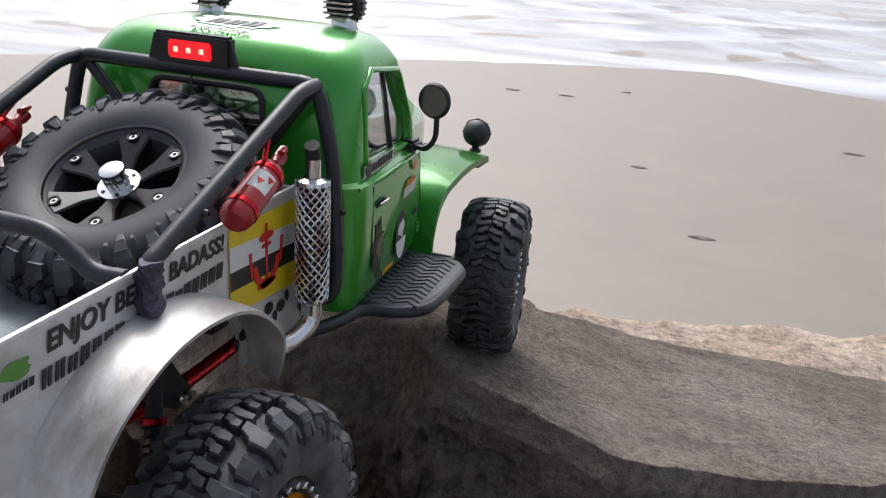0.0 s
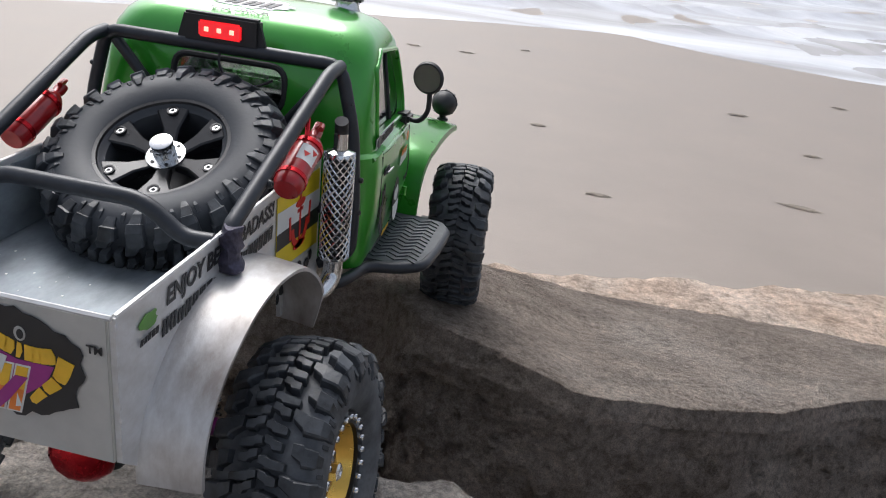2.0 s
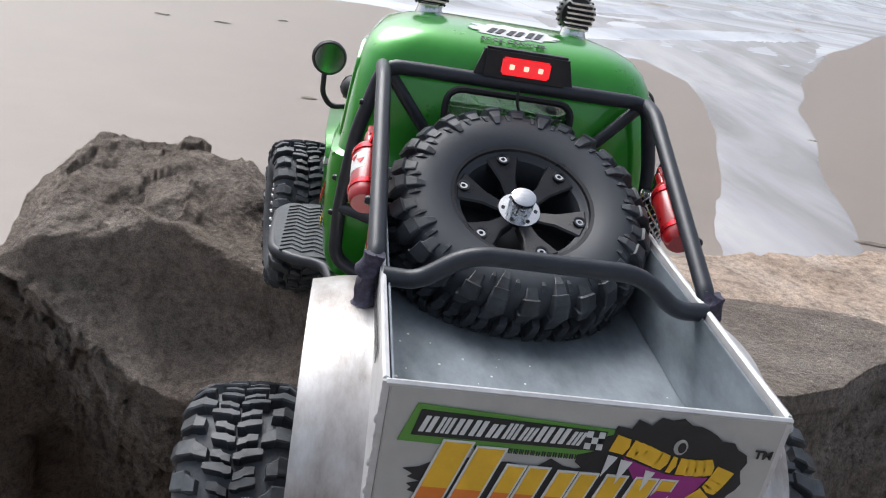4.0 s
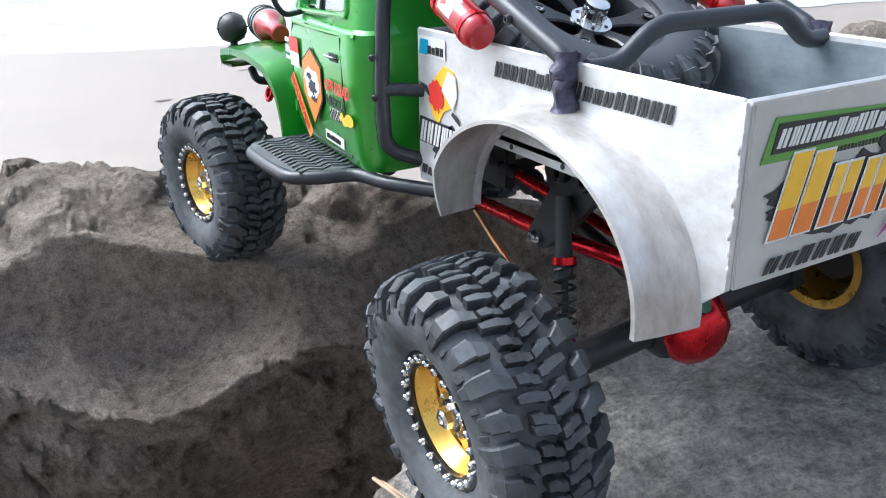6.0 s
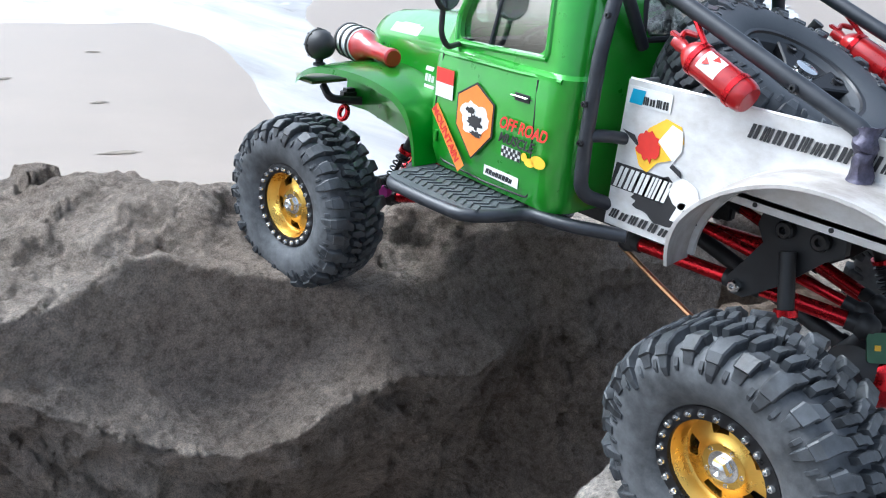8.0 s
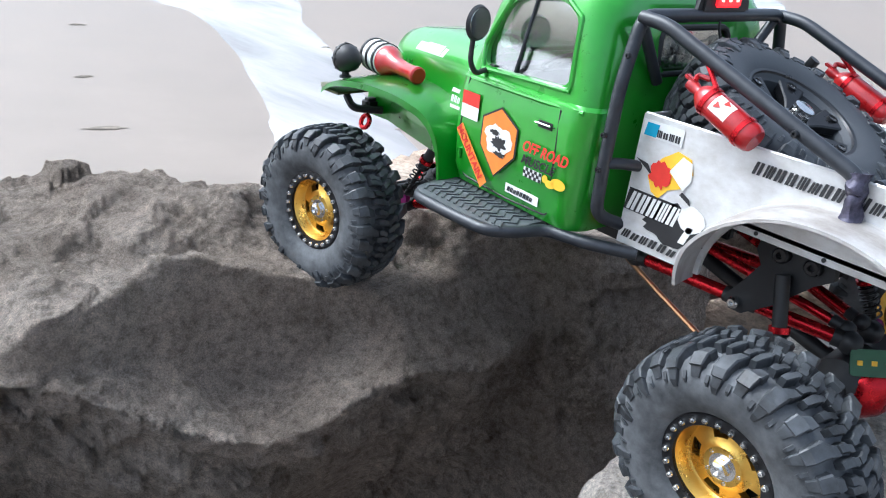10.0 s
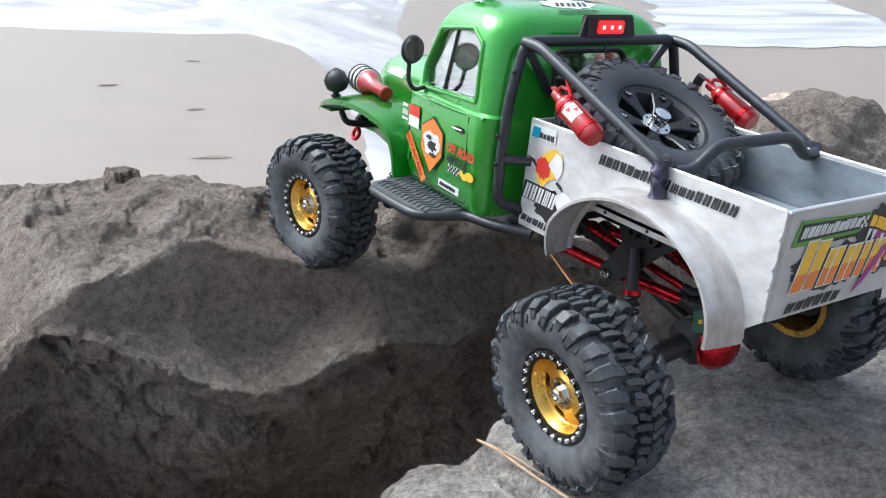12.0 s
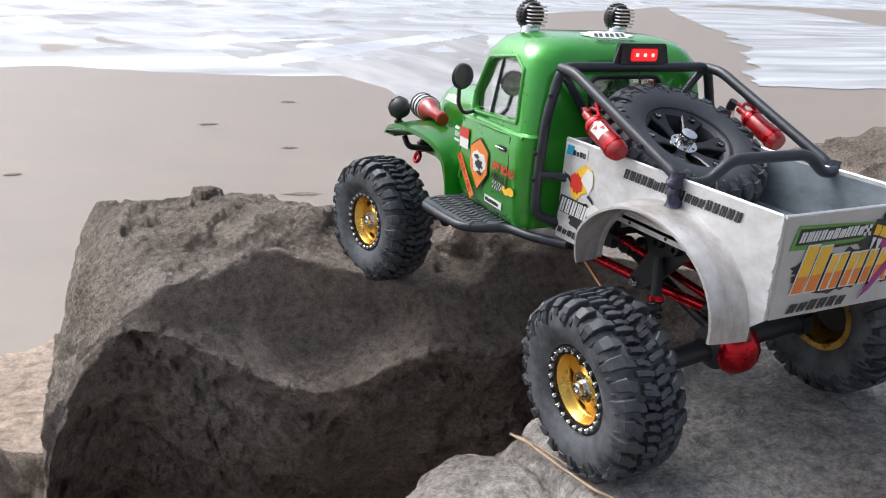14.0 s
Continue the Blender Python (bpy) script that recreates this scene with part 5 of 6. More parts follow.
for s in (-1, 1):
    bm = bmesh.new()
    lathe(bm, [(0.03 * math.cos(a), 0.08 + 0.03 * math.sin(a)) for a in (2 * math.pi * k / 8 for k in range(8))], 18, pose(s * 0.85, 7.3, -1.22, 0, 20, 0), close=True)
    part("shackle", bm, RED, bumper, "red tow shackle")


def axle(name, hubl, hubr, cover_y, steer):
    a, c = Vector(hubl), Vector(hubr)
    d = (c - a).normalized()
    bm = bmesh.new()
    tube(bm, [a + d * 0.25, c - d * 0.25], 0.115, 14, 0)
    mid = a.lerp(c, 0.5)
    m = along(mid, c)
    lathe(bm, [(-0.30, 0.0), (-0.30, 0.13), (-0.20, 0.24), (0.20, 0.24), (0.30, 0.13), (0.30, 0.0)], 20, m)
    for k in (a + d * 0.35, c - d * 0.35):
        bx(bm, (-0.1, -0.14, -0.14), (0.1, 0.14, 0.14), 0.04, along(k, c))
    ax = part(name, bm, BLACKM, truck, "black axle tube")
    bm = bmesh.new()
    lathe(bm, [(0, 0.27), (0.05, 0.275), (0.09, 0.25), (0.16, 0.20), (0.20, 0.14), (0.20, 0.0)], 10, Matrix.Translation(mid + Vector((0, cover_y, 0))) @ m.to_3x3().to_4x4() @ pose(0, 0, 0, 0, 0, -90 if cover_y < 0 else 90))
    part("diff_cover", bm, RED, ax, "bright red differential cover")
    return ax


rear_axle = axle("rear_axle", (-1.46, 1.25, -2.02), (1.44, 1.25, -1.74), -0.16, 0)
front_axle = axle("front_axle", (-1.61, 6.65, -1.965), (1.60, 6.72, -2.0), 0.16, 9)


def link(name, a, c, r, material, ends=True):
    bm = bmesh.new()
    tube(bm, [a, c], r, 12, 0)
    l = part(name, bm, material, truck, "red anodised suspension link" if material is RED else "")
    if ends:
        for p, q in ((a, c), (c, a)):
            d = (Vector(q) - Vector(p)).normalized()
            bm = bmesh.new()
            tube(bm, [Vector(p) - d * 0.10, Vector(p) + d * 0.06], r * 1.25, 10, 0)
            bmesh.ops.create_icosphere(bm, subdivisions=2, radius=r * 1.7, matrix=Matrix.Translation(Vector(p) - d * 0.08))
            part("rod_end", bm, BLACKM, l)
    return l


for s in (-1, 1):
    link("lower_link", (s * 0.46, 3.18, -1.48), (s * 0.49, 2.20, -1.43), 0.062, RED)
    link("lower_link", (s * 0.47, 2.04, -1.43), (s * 0.22, 1.34, -1.50), 0.062, RED)
    link("upper_link", (s * 0.36, 2.78, -1.14), (s * 0.14, 1.42, -1.42), 0.045, RED)
    link("lower_link", (s * 0.50, 4.9, -1.60), (s * 0.66, 6.45, -2.04), 0.062, RED)
    link("upper_link", (s * 0.42, 5.3, -1.25), (s * 0.2, 6.5, -1.72), 0.05, RED)
link("prop_shaft", (0.0, 2.95, -1.38), (0.02, 1.45, -1.82), 0.07, BLACKM)
link("prop_shaft", (0.0, 5.0, -1.45), (0.0, 6.5, -1.9), 0.07, BLACKM)
link("track_rod", (-1.3, 6.95, -1.98), (1.3, 7.0, -2.0), 0.04, BLACKM)
bm = bmesh.new()
tube(bm, [(-0.36, 3.42, -1.60), (-0.46, 2.9, -1.75), (-0.56, 2.15, -1.98)], 0.026, 8, 0)
part("skid_rod", bm, BRASS, truck, "thin copper-coloured rod")

for s in (-1, 1):
    # link hanger plate and damper at the rear
    bm = bmesh.new()
    slab(bm, [(2.02, -0.74), (1.40, -0.74), (1.38, -0.92), (1.52, -1.02), (1.78, -1.30), (2.04, -1.50), (2.16, -1.50), (2.22, -1.40), (2.10, -1.22), (1.98, -1.02), (2.05, -0.90)], 0.07, Matrix(((0, 0, 1, s * 0.56 - 0.035), (1, 0, 0, 0), (0, 1, 0, 0), (0, 0, 0, 1))))
    bx(bm, (s * 0.48 - 0.08, 1.42, -0.80), (s * 0.48 + 0.08, 2.0, -0.66), 0.03)
    h = part("link_hanger", bm, BLACKM, truck, "black hanger bracket", smooth=30)
    part("bolt", BOLT, None, h, at=pose(s * 0.60, 2.11, -1.42, 0, 0, 0 if s > 0 else 180) @ Matrix.Scale(2.0, 4))
    for y in (1.55, 1.82):
        bm = bmesh.new()
        lathe(bm, [(0, 0.07), (0.06, 0.07), (0.075, 0.055), (0.075, 0.03), (0.03, 0.03), (0.03, 0.0)], 14, pose(s * 0.59, y, -0.86, 0, 0, 0 if s > 0 else 180))
        part("bush", bm, RIMBLK, h)
    for y0, y1, yz in ((1.75, 1.45, (-1.98 if s < 0 else -1.72)), (6.0, 6.45, -1.95)):
        a, c = Vector((s * 0.66, y0, -1.0)), Vector((s * 0.82, y1, yz))
        m = along(a, c)
        ln = (c - a).length
        bm = bmesh.new()
        lathe(bm, [(0, 0.0), (0, 0.06), (ln * 0.55, 0.06), (ln * 0.55, 0.025), (ln, 0.025), (ln, 0)], 14, m)
        dm = part("damper", bm, BLACKM, truck, "black oil damper with coil spring")
        bm = bmesh.new()
        lathe(bm, [(ln * 0.40, 0.068), (ln * 0.40, 0.085), (ln * 0.45, 0.085), (ln * 0.45, 0.068)], 14, m)
        part("collar", bm, RED, dm, "red collar")
        bm = bmesh.new()
        tube(bm, [m @ Vector((ln * (0.45 + 0.45 * i / 90), 0.075 * math.cos(i * 0.42), 0.075 * math.sin(i * 0.42))) for i in range(91)], 0.011, 5, 0)
        part("spring", bm, RIMBLK, dm)
        bm = bmesh.new()
        lathe(bm, [(-0.03, 0), (-0.03, 0.07), (0.05, 0.07), (0.05, 0)], 12, Matrix.Translation(c) @ Matrix.Rotation(0.3, 4, "Z"))
        part("ball_end", bm, PURV, dm, "purple anodised end")

bm = bmesh.new()
slab(bm, rrect(-0.18, -0.11, 0.18, 0.11, 0.03), 0.03, pose(-0.16, 1.06, -1.60, 70, -8, -50))
brd = part("circuit_board", bm, PCB, truck, "small green board with pale dots", smooth=0)
for k in range(3):
    bm = bmesh.new()
    bx(bm, (-0.13 + 0.11 * k, -0.02, 0.03), (-0.09 + 0.11 * k, 0.02, 0.042), 0, pose(-0.16, 1.06, -1.60, 70, -8, -50))
    part("pad", bm, AMBV, brd, smooth=0)

# ---- stickers ----
RSIDE = lambda y, z: face_pose((1.019, y, z), (0, 1, 0), (0, 0, 1))
LSIDE = lambda y, z: face_pose((-1.019, y, z), (0, -1, 0), (0, 0, 1))
BACK = lambda x, z: face_pose((x, -0.021, z), (1, 0, 0), (0, 0, 1))


def blocks(n, w, h, lean=0.04, seed=1, gap=0.22):
    """A row of plain thin bars in place of a brand's lettering, two or three to a letter's room."""
    rnd = random.Random(seed)
    out = []
    step = w / n
    for k in range(n):
        m = 2 if rnd.random() < 0.75 else 3
        room = step * (1 - gap * 0.6)
        hh = h * (1 if rnd.random() > 0.2 else 0.86)
        for i in range(m):
            x = k * step + room * i / m
            out.append(rect(x, 0, x + room / m * 0.66, hh, lean))
    return out


# right bed side: slogan, address bars, banded flag panel
m = RSIDE(0.50, -0.165)
writing("slogan", "ENJOY BEING BADASS!", 0.115, BLACKV, side_R, m, 0.006, 0.18, 1.58)
decal("address_bar", blocks(18, 1.62, 0.105, 0.02, 3), BLACKV, side_R, RSIDE(0.44, -0.345))
decal("badge", [ragged(0.10, 0.06, 0.11, 0.06, 24, 0.3, 2)], GRNV, side_R, RSIDE(0.20, -0.22))
decal("badge", blocks(5, 0.2, 0.045, 0.01, 4), BLACKV, side_R, RSIDE(0.2, -0.28), 0.012)
fl = RSIDE(2.13, -0.70)
decal("flag_panel", [[(0, 0.02), (0.92, -0.08), (0.92, 0.62), (0, 0.64)]], YELV, side_R, fl, 0.005, "yellow flag sticker with black and white bands")
decal("flag_band", [[(0, 0.34), (0.92, 0.27), (0.92, 0.43), (0, 0.52)]], WHITEV, side_R, fl, 0.010)
decal("flag_band", [[(0, 0.20), (0.92, 0.12), (0.92, 0.27), (0, 0.34)]], BLACKV, side_R, fl, 0.010)
crest = [rect(0.455, 0.10, 0.485, 0.56), ellipse(0.47, 0.46, 0.10, 0.035), rect(0.41, 0.38, 0.53, 0.41)]
crest += [[(0.47 + r * math.cos(a), 0.27 + r * 1.1 * math.sin(a)) for r, a in [(0.19, math.pi * (1.0 + 0.1 * k)) for k in range(11)] + [(0.13, math.pi * (2.0 - 0.1 * k)) for k in range(11)]]]
crest += [rect(0.25, 0.20, 0.285, 0.40, -0.02), rect(0.655, 0.20, 0.69, 0.40, 0.02), ellipse(0.47, 0.09, 0.13, 0.03)]
decal("flag_crest", crest, REDV, side_R, fl, 0.015, "red crest")
decal("flame_doodle", [[(0.06 + 0.09 * k + 0.03 * math.cos(t) * (1 + k % 2), -0.24 + 0.05 * (k % 3) + 0.05 * math.sin(t)) for t in (2 * math.pi * j / 10 for j in range(10))] for k in range(9)], BLACKV, side_R, fl, 0.006, "black flame doodle")

# left bed side
decal("address_bar", blocks(18, 1.62, 0.10, 0.025, 5), BLACKV, side_L, LSIDE(2.04, -0.19))
m = LSIDE(3.08, -0.20)
decal("badge", [rect(0, 0.02, 0.40, 0.16)], WHITEV, side_L, m, 0.004)
decal("badge", [rect(0.02, 0.03, 0.14, 0.14, 0.02)], BLUV, side_L, m, 0.009)
decal("badge", blocks(4, 0.24, 0.06, 0, 2), BLACKV, side_L, m @ Matrix.Translation((0.15, 0.04, 0)), 0.009)
m = LSIDE(3.08, -0.62)
decal("map_sticker", [[(0.24, 0.30), (0.38, 0.40), (0.52, 0.37), (0.56, 0.26), (0.50, 0.12), (0.36, 0.06), (0.28, -0.04), (0.20, 0.0), (0.14, 0.12)]], AMBV, side_L, m, 0.004, "yellow, white and red map sticker")
decal("map_sticker", [[(0.34, 0.22), (0.44, 0.37), (0.54, 0.34), (0.56, 0.20), (0.50, 0.10)]], WHITEV, side_L, m, 0.008)
decal("map_sticker", [ragged(0.26, 0.16, 0.12, 0.13, 26, 0.35, 7)], REDV, side_L, m, 0.012)
decal("map_sticker", [[(0.0, 0.24), (0.12, 0.22), (0.2, 0.12), (0.1, 0.18)], [(0.48, 0.06), (0.60, 0.0), (0.58, 0.05), (0.5, 0.09)]], BLACKV, side_L, m, 0.010)
m = LSIDE(3.12, -0.95)
decal("snake_badge", [ragged(0.52, 0.12, 0.36, 0.20, 40, 0.28, 9), rect(0.0, 0.10, 0.5, 0.30, 0.03)], BLACKV, side_L, m, 0.004, "black and white striking badge")
decal("snake_badge", blocks(5, 0.52, 0.17, 0.05, 8, 0.16), WHITEV, side_L, m @ Matrix.Translation((0.03, 0.11, 0)), 0.009)
decal("snake_badge", [ragged(0.68, 0.22, 0.14, 0.12, 20, 0.15, 3), rect(0.60, 0.0, 0.66, 0.16, 0.06)], WHITEV, side_L, m, 0.009)
decal("maker_bar", blocks(6, 0.58, 0.075, 0.03, 2, 0.3), BLACKV, side_L, LSIDE(3.09, -1.10), 0.005)

# tailgate
m = BACK(-0.88, -0.30)
decal("maker_plate", [[(-0.03, 0.0), (0.98, -0.02), (1.06, 0.10), (1.0, 0.17), (0.04, 0.215)]], GRNV, tailgate, m, 0.004, "green-edged plate")
decal("maker_plate", [[(0.03, 0.04), (0.95, 0.04), (0.97, 0.155), (0.06, 0.185)]], BLACKV, tailgate, m, 0.008)
decal("maker_plate", blocks(10, 0.80, 0.09, 0.03, 1, 0.18), WHITEV, tailgate, m @ Matrix.Translation((0.06, 0.065, 0)), 0.012)
decal("maker_plate", [rect(0.87 + 0.03 * (k % 3), 0.05 + 0.034 * (k // 3), 0.90 + 0.03 * (k % 3), 0.084 + 0.034 * (k // 3)) for k in range(0, 9, 2)], WHITEV, tailgate, m, 0.012)
decal("maker_bar", blocks(26, 0.72, 0.028, 0.0, 6, 0.3), BLACKV, tailgate, BACK(-0.62, -0.32), 0.006)
sn = BACK(0, 0)
decal("snake_sticker", [ragged(-0.15, -0.55, 0.78, 0.22, 60, 0.25, 11)], BLACKV, tailgate, sn, 0.004, "black splash behind lettering blocks")
decal("snake_sticker", [ragged(0.42, -0.38, 0.46, 0.36, 50, 0.16, 12)], BLACKV, tailgate, sn, 0.008, "black snake-head shape")
kk = BACK(-0.80, -0.70)
# slanted blocks: tall first one, each split into a yellow upper and an orange lower part
for x, w, h in ((0.0, 0.13, 0.42), (0.17, 0.13, 0.40), (0.36, 0.08, 0.31), (0.47, 0.09, 0.31), (0.62, 0.08, 0.30), (0.73, 0.08, 0.30), (0.87, 0.09, 0.30), (1.02, 0.10, 0.30), (1.15, 0.07, 0.30)):
    for z0, z1, material, lift in ((-0.012, h + 0.012, WHITEV, 0.012), (0.0, 0.15, ORGV, 0.016), (0.15, h, AMBV, 0.016)):
        g = 0.012 if material is WHITEV else 0.0
        decal("letter_block", [[(x - g + 0.28 * z0, z0), (x + w + g + 0.28 * z0, z0), (x + w + g + 0.28 * z1, z1), (x - g + 0.28 * z1, z1)]], material, tailgate, kk, lift, "orange and yellow slanted blocks")


def jaw(points, w0, w1, n):
    """Overlapping scales along a bent line."""
    path = rounded([(x, z, 0) for x, z in points], 0.2, 6)
    out = []
    for k in range(n):
        a, c = (path[min(len(path) - 1, int(t * (len(path) - 1)))] for t in (k / n, (k + 0.9) / n))
        d = (c - a).normalized() if (c - a).length else Vector((1, 0, 0))
        o = Vector((-d.y, d.x, 0)) * (w0 + (w1 - w0) * k / n) / 2
        out.append([tuple(v[:2]) for v in (a + o, c + o * 0.94, c + d * 0.012, c - o * 0.94, a - o)])
    return out


upper = jaw([(0.13, -0.20), (0.26, -0.23), (0.44, -0.30), (0.60, -0.31), (0.74, -0.27)], 0.10, 0.10, 10)
lower = jaw([(0.74, -0.30), (0.69, -0.44), (0.56, -0.55), (0.44, -0.70)], 0.10, 0.05, 9)
decal("snake_sticker", [[(0.20, -0.28), (0.44, -0.36), (0.66, -0.36), (0.60, -0.48), (0.44, -0.60), (0.36, -0.52)]], PURV, tailgate, sn, 0.011, "purple open mouth")
decal("snake_sticker", [[(0.42, -0.46), (0.50, -0.46), (0.36, -0.64), (0.22, -0.78), (0.08, -0.86), (0.20, -0.72)]], PURV, tailgate, sn, 0.022, "purple tongue")
decal("snake_sticker", upper + lower, AMBV, tailgate, sn, 0.014, "yellow jaw scales")
decal("snake_sticker", [[(0.12, -0.27), (0.17, -0.28), (0.11, -0.40)], [(0.19, -0.29), (0.25, -0.30), (0.19, -0.44)], [(0.33, -0.34), (0.38, -0.35), (0.33, -0.47)], [(0.40, -0.67), (0.44, -0.66), (0.42, -0.58)]], WHITEV, tailgate, sn, 0.018)
decal("snake_sticker", [ellipse(0.47, -0.19, 0.035, 0.045, 16)], GREYV, tailgate, sn, 0.014)
decal("snake_sticker", [ellipse(0.475, -0.19, 0.02, 0.03, 12)], BLACKV, tailgate, sn, 0.019)
decal("maker_bar", blocks(6, 0.74, 0.095, 0.05, 7, 0.3), BLACKV, tailgate, BACK(-0.80, -0.885), 0.010)
writing("mark", "TM", 0.05, BLACKV, tailgate, BACK(0.86, -0.22), 0.01)


def door_decal(s):
    return lambda y, z: face_pose((s * (skin_x(z, y) + 0.004), y, z), (-0.06, s * 1.0, 0), (0.0, 0, 1))


LD, RD = door_decal(-1), door_decal(1)
m = LD(4.40, -0.60)
sh = [(0, 0.34), (0.26, 0.20), (0.26, -0.08), (0.0, -0.34), (-0.26, -0.08), (-0.26, 0.20)]
decal("shield", [sh], BLACKV, cab, m, 0.008, "orange shield sticker")
decal("shield", [[(x * 0.93, z * 0.94) for x, z in sh]], ORGV, cab, m, 0.012)
decal("shield", [ragged(0, 0.02, 0.22, 0.17, 30, 0.3, 4)], WHITEV, cab, m, 0.016)
decal("shield", [ragged(0.02, 0.0, 0.13, 0.08, 30, 0.5, 6), ragged(-0.05, 0.09, 0.09, 0.03, 20, 0.5, 8), ragged(0.05, -0.10, 0.1, 0.03, 20, 0.5, 9)], BLACKV, cab, m, 0.020)
m = LD(4.86, -0.36)
decal("flag", [rect(-0.13, 0, 0.13, 0.13)], REDV, cab, m, 0.012, "red and white flag")
decal("flag", [rect(-0.13, -0.13, 0.13, 0)], WHITEV, cab, m, 0.012)
writing("lettering", "OFF ROAD", 0.10, REDV, cab, LD(4.06, -0.56), 0.02, 0.3, 0.60)
writing("lettering", "MUSCLE", 0.085, BLACKV, cab, LD(4.06, -0.68), 0.02, 0.3, 0.46)
m = LD(4.02, -0.80)
decal("chequer", [rect(0.03 * i, 0.03 * j, 0.03 * i + 0.03, 0.03 * j + 0.03, 0.0) for i in range(8) for j in range(3) if (i + j) % 2], BLACKV, cab, m, 0.016)
decal("chequer", [rect(0, 0, 0.24, 0.09)], WHITEV, cab, m, 0.011)
decal("flexed_arm", [ellipse(0.46, 0.06, 0.09, 0.05), ellipse(0.36, 0.03, 0.06, 0.035), ellipse(0.29, 0.06, 0.035, 0.035)], AMBV, cab, m, 0.014)
m = face_pose(LD(5.02, -0.62).translation, (-0.04, -0.62, -0.62), (0, -0.6, 0.6))
decal("word_strip", [rect(0.0, -0.02, 0.66, 0.09)], ORGV, cab, m, 0.012, "orange strip with a word")
writing("lettering", "MOUNTAIN", 0.075, REDV, cab, m, 0.02, 0.0, 0.58)
m = LD(4.26, -1.04)
decal("maker_plate", [rect(0, 0, 0.46, 0.09)], WHITEV, cab, m, 0.012)
decal("maker_plate", blocks(8, 0.36, 0.045, 0.01, 3), BLACKV, cab, m @ Matrix.Translation((0.03, 0.02, 0)), 0.017)
m = LD(5.06, -0.40)
decal("maker_plate", blocks(3, 0.15, 0.07, 0.01, 3) + [rect(0.0, 0.10, 0.12, 0.14, 0.02), rect(0, -0.06, 0.15, -0.03)], WHITEV, cab, m @ Matrix.Translation((-0.14, 0, 0)), 0.016)

m = RD(3.46, -0.02)
decal("name_bar", [rect(0.0, 0.0, 0.72, 0.10)], WHITEV, cab, face_pose((1.352, 3.58, -0.02), (-0.06, 1, 0), (0, 0, 1)), 0.008)
decal("name_bar", blocks(8, 0.52, 0.075, 0.01, 2) + [ellipse(-0.08, 0.04, 0.07, 0.06)], BLACKV, cab, face_pose((1.348, 3.74, 0.0), (-0.06, 1, 0), (0, 0, 1)), 0.013)
m = RD(4.45, -0.78)
decal("oval_badge", [ellipse(0, 0, 0.15, 0.24, 30)], BLACKV, cab, m, 0.008, "oval black and white badge")
decal("oval_badge", [[(0.14 * math.cos(a), 0.22 * math.sin(a) - 0.01) for a in (math.pi * (1.05 + 0.9 * k / 12) for k in range(13))]], WHITEV, cab, m, 0.012)
decal("oval_badge", [ragged(0, 0.06, 0.10, 0.10, 24, 0.4, 4)], WHITEV, cab, m, 0.012)
decal("mud_splash", [ragged(0, 0.0, 0.17, 0.30, 50, 0.5, 21)], BLACKV, cab, RD(3.82, -0.70), 0.008, "black splash sticker")
decal("mud_splash", [ragged(0.02, 0.0, 0.10, 0.20, 40, 0.6, 22)], OLIVE, cab, RD(3.82, -0.70), 0.012)
decal("name_bar", blocks(5, 0.3, 0.08, 0.04, 3), AMBV, cab, RD(4.08, -1.06), 0.012)
decal("name_bar", [ragged(0.15, 0.04, 0.2, 0.08, 24, 0.2, 3)], BLACKV, cab, RD(4.08, -1.06), 0.008)
decal("name_bar", blocks(5, 0.34, 0.09, 0.03, 5), WHITEV, cab, RD(4.44, -0.42), 0.010)
decal("name_bar", blocks(4, 0.26, 0.06, 0.03, 6) + [ellipse(0.25, 0.16, 0.05, 0.05)], ORGV, cab, RD(4.5, -0.34), 0.010)
decal("name_bar", blocks(3, 0.16, 0.05, 0.0, 7), BLACKV, cab, RD(4.74, -0.68), 0.010)

# roof and bonnet lettering blocks
rf = face_pose((-0.36, 3.70, 1.0), (1, 0, 0), (0, 0.975, 0.21))
decal("roof_sticker", [ragged(0.36, 0.22, 0.42, 0.16, 40, 0.25, 31)], WHITEV, cab, rf, 0.010, "white and black roof sticker")
decal("roof_sticker", blocks(3, 0.50, 0.13, 0.06, 4, 0.2), BLACKV, cab, rf @ Matrix.Translation((0.12, 0.14, 0)), 0.016)
writing("lettering", "ROCK CRAWLER", 0.06, BLACKV, cab, rf @ Matrix.Translation((0.06, -0.03, 0)), 0.016, 0.0, 0.56)
decal("bonnet_bar", blocks(7, 0.70, 0.12, 0.04, 4, 0.2), WHITEV, bonnet, face_pose((-0.90, 6.35, -0.13), (-0.23, -0.97, 0.06), (0.5, 0, 0.85)), 0.012)
decal("bonnet_bar", blocks(7, 0.70, 0.12, 0.04, 4, 0.2), WHITEV, bonnet, face_pose((0.96, 5.55, -0.13), (-0.23, 0.97, -0.06), (-0.5, 0, 0.85)), 0.012)

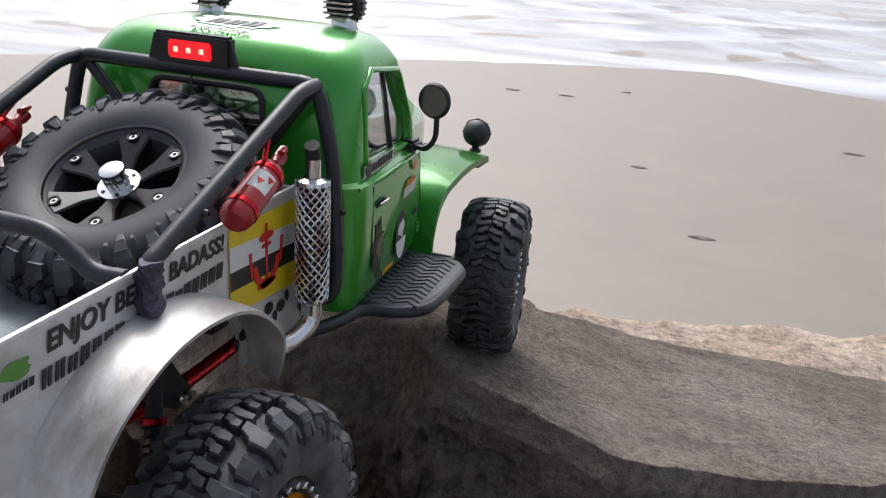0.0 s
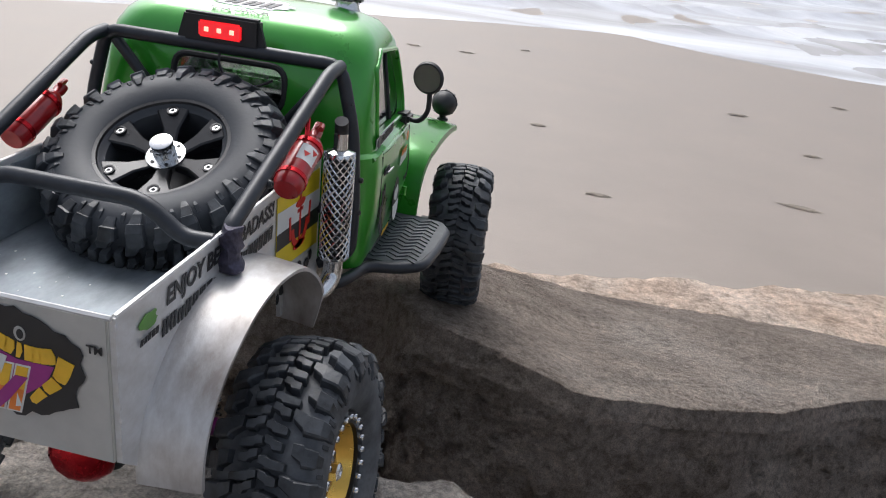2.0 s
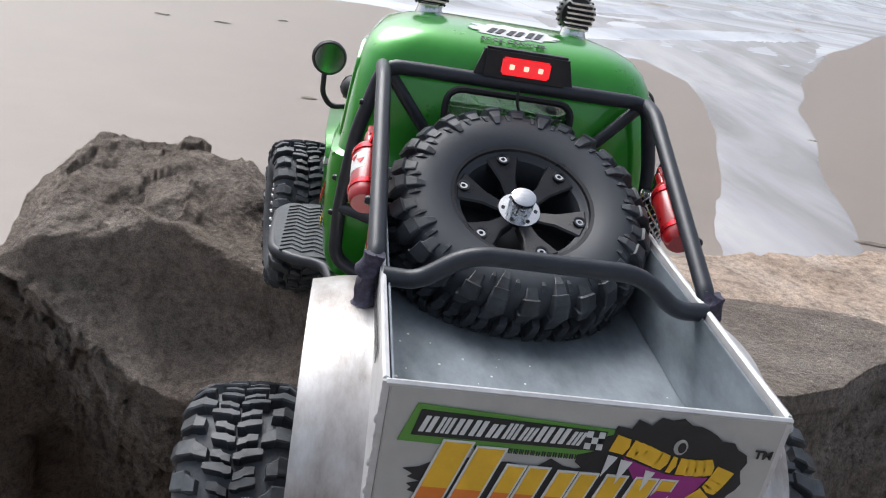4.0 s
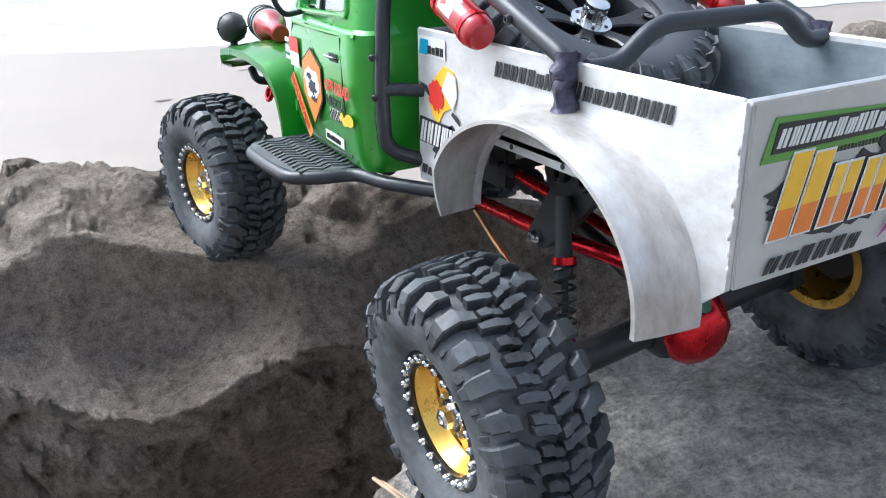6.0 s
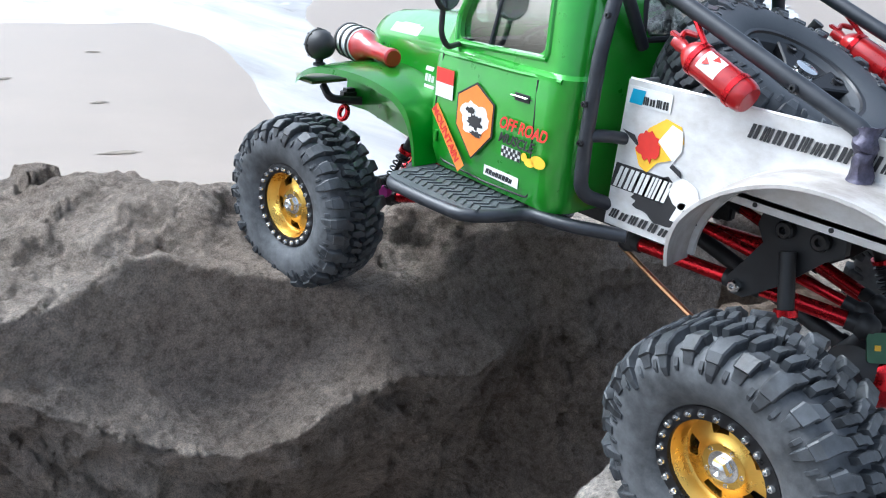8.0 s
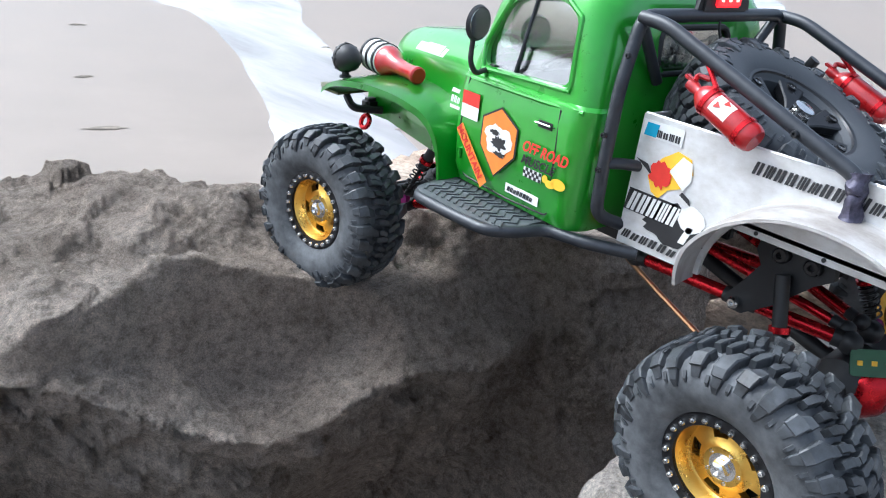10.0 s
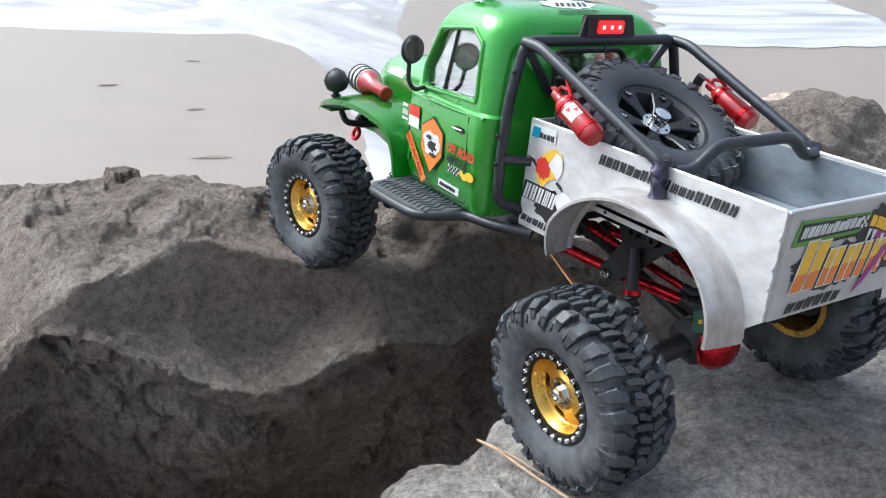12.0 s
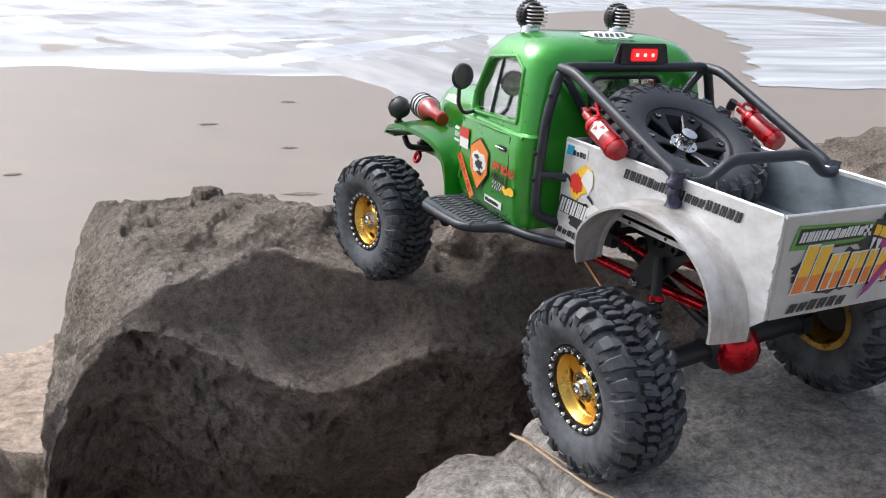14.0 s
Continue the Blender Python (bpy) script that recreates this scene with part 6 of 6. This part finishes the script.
# ---- spare wheel lying in the bed ----
n_ = Vector((0, -0.47, 0.883))
sc = Vector((0.0, 2.30, 0.113)) - n_ * 0.275
sm = Matrix.Translation(sc) @ n_.to_track_quat("X", "Y").to_matrix().to_4x4() @ Matrix.Diagonal((1.0, 1.05, 1.05, 1))
spare = thing("spare_wheel", (0.0, 1.75, -0.87), "spare off-road wheel with black six-spoke rim in the bed", "wheel")
part("tyre", TYRE.copy(), None, spare, at=sm).data.materials[0] = SPARERUB
part("tread", TREAD, None, spare, "chunky black tread blocks", at=sm)
bm = bmesh.new()
lathe(bm, [(0.24, 0.535), (0.30, 0.53), (0.325, 0.505), (0.32, 0.48), (0.285, 0.465), (0.25, 0.45), (-0.1, 0.42)], 48)
lathe(bm, [(-0.1, 0.43), (-0.1, 0.0)], 32)
rim = part("rim", bm, RIMBLK, spare, "satin black spoked rim", at=sm)
for k in range(6):
    a = 2 * math.pi * k / 6 + 0.28
    bm = bmesh.new()
    slab(bm, [(0.09, -0.045), (0.26, -0.06), (0.44, -0.13), (0.455, -0.05), (0.455, 0.05), (0.44, 0.13), (0.26, 0.06), (0.09, 0.045)], 0.09, Matrix(((0, 0, 1, 0.10), (1, 0, 0, 0), (0, 1, 0, 0), (0, 0, 0, 1))))
    for v in bm.verts:
        v.co.x += 0.08 * max(0, (v.co.y - 0.09) / 0.31)
    bmesh.ops.bevel(bm, geom=bm.edges[:], offset=0.012, segments=1, affect="EDGES")
    part("spoke", bm, RIMBLK, rim, at=sm @ Matrix.Rotation(a, 4, "X"), smooth=30)
    bm = bmesh.new()
    lathe(bm, [(0.20, 0.05), (0.275, 0.046), (0.275, 0.032), (0.25, 0.03)], 14)
    part("bolt_boss", bm, RIMBLK, rim, at=sm @ Matrix.Rotation(a, 4, "X") @ Matrix.Translation((0.012, 0.418, 0)))
    bm = bmesh.new()
    lathe(bm, [(0.24, 0.03), (0.268, 0.03), (0.268, 0.015), (0.25, 0.012), (0.25, 0.0)], 12)
    part("bolt", bm, STEEL, rim, "steel cap bolt", at=sm @ Matrix.Rotation(a, 4, "X") @ Matrix.Translation((0.012, 0.418, 0)))
bm = bmesh.new()
lathe(bm, [(0.19, 0.0), (0.19, 0.15), (0.215, 0.148), (0.22, 0.075), (0.23, 0.07)], 30)
hub = part("hub_cap", bm, STEEL, spare, "bright chrome hub with cap", at=sm)
part("cap", lathe(bmesh.new(), [(0.17, 0.075), (0.32, 0.062), (0.33, 0.085), (0.355, 0.085), (0.36, 0.075), (0.36, 0.0)], 30), STEEL, hub, at=sm)
for k in range(6):
    part("hub_rib", bx(bmesh.new(), (0.20, 0.05, -0.02), (0.31, 0.085, 0.02), 0.006), STEEL, hub, at=sm @ Matrix.Rotation(2 * math.pi * k / 6, 4, "X"))
for k in range(6):
    a = 2 * math.pi * k / 6 + 0.5
    bm = bmesh.new()
    lathe(bm, [(0.214, 0.014), (0.222, 0.014), (0.222, 0.0)], 8)
    part("hub_hole", bm, BLACKM, hub, at=sm @ Matrix.Translation((0, 0.115 * math.cos(a), 0.115 * math.sin(a))))
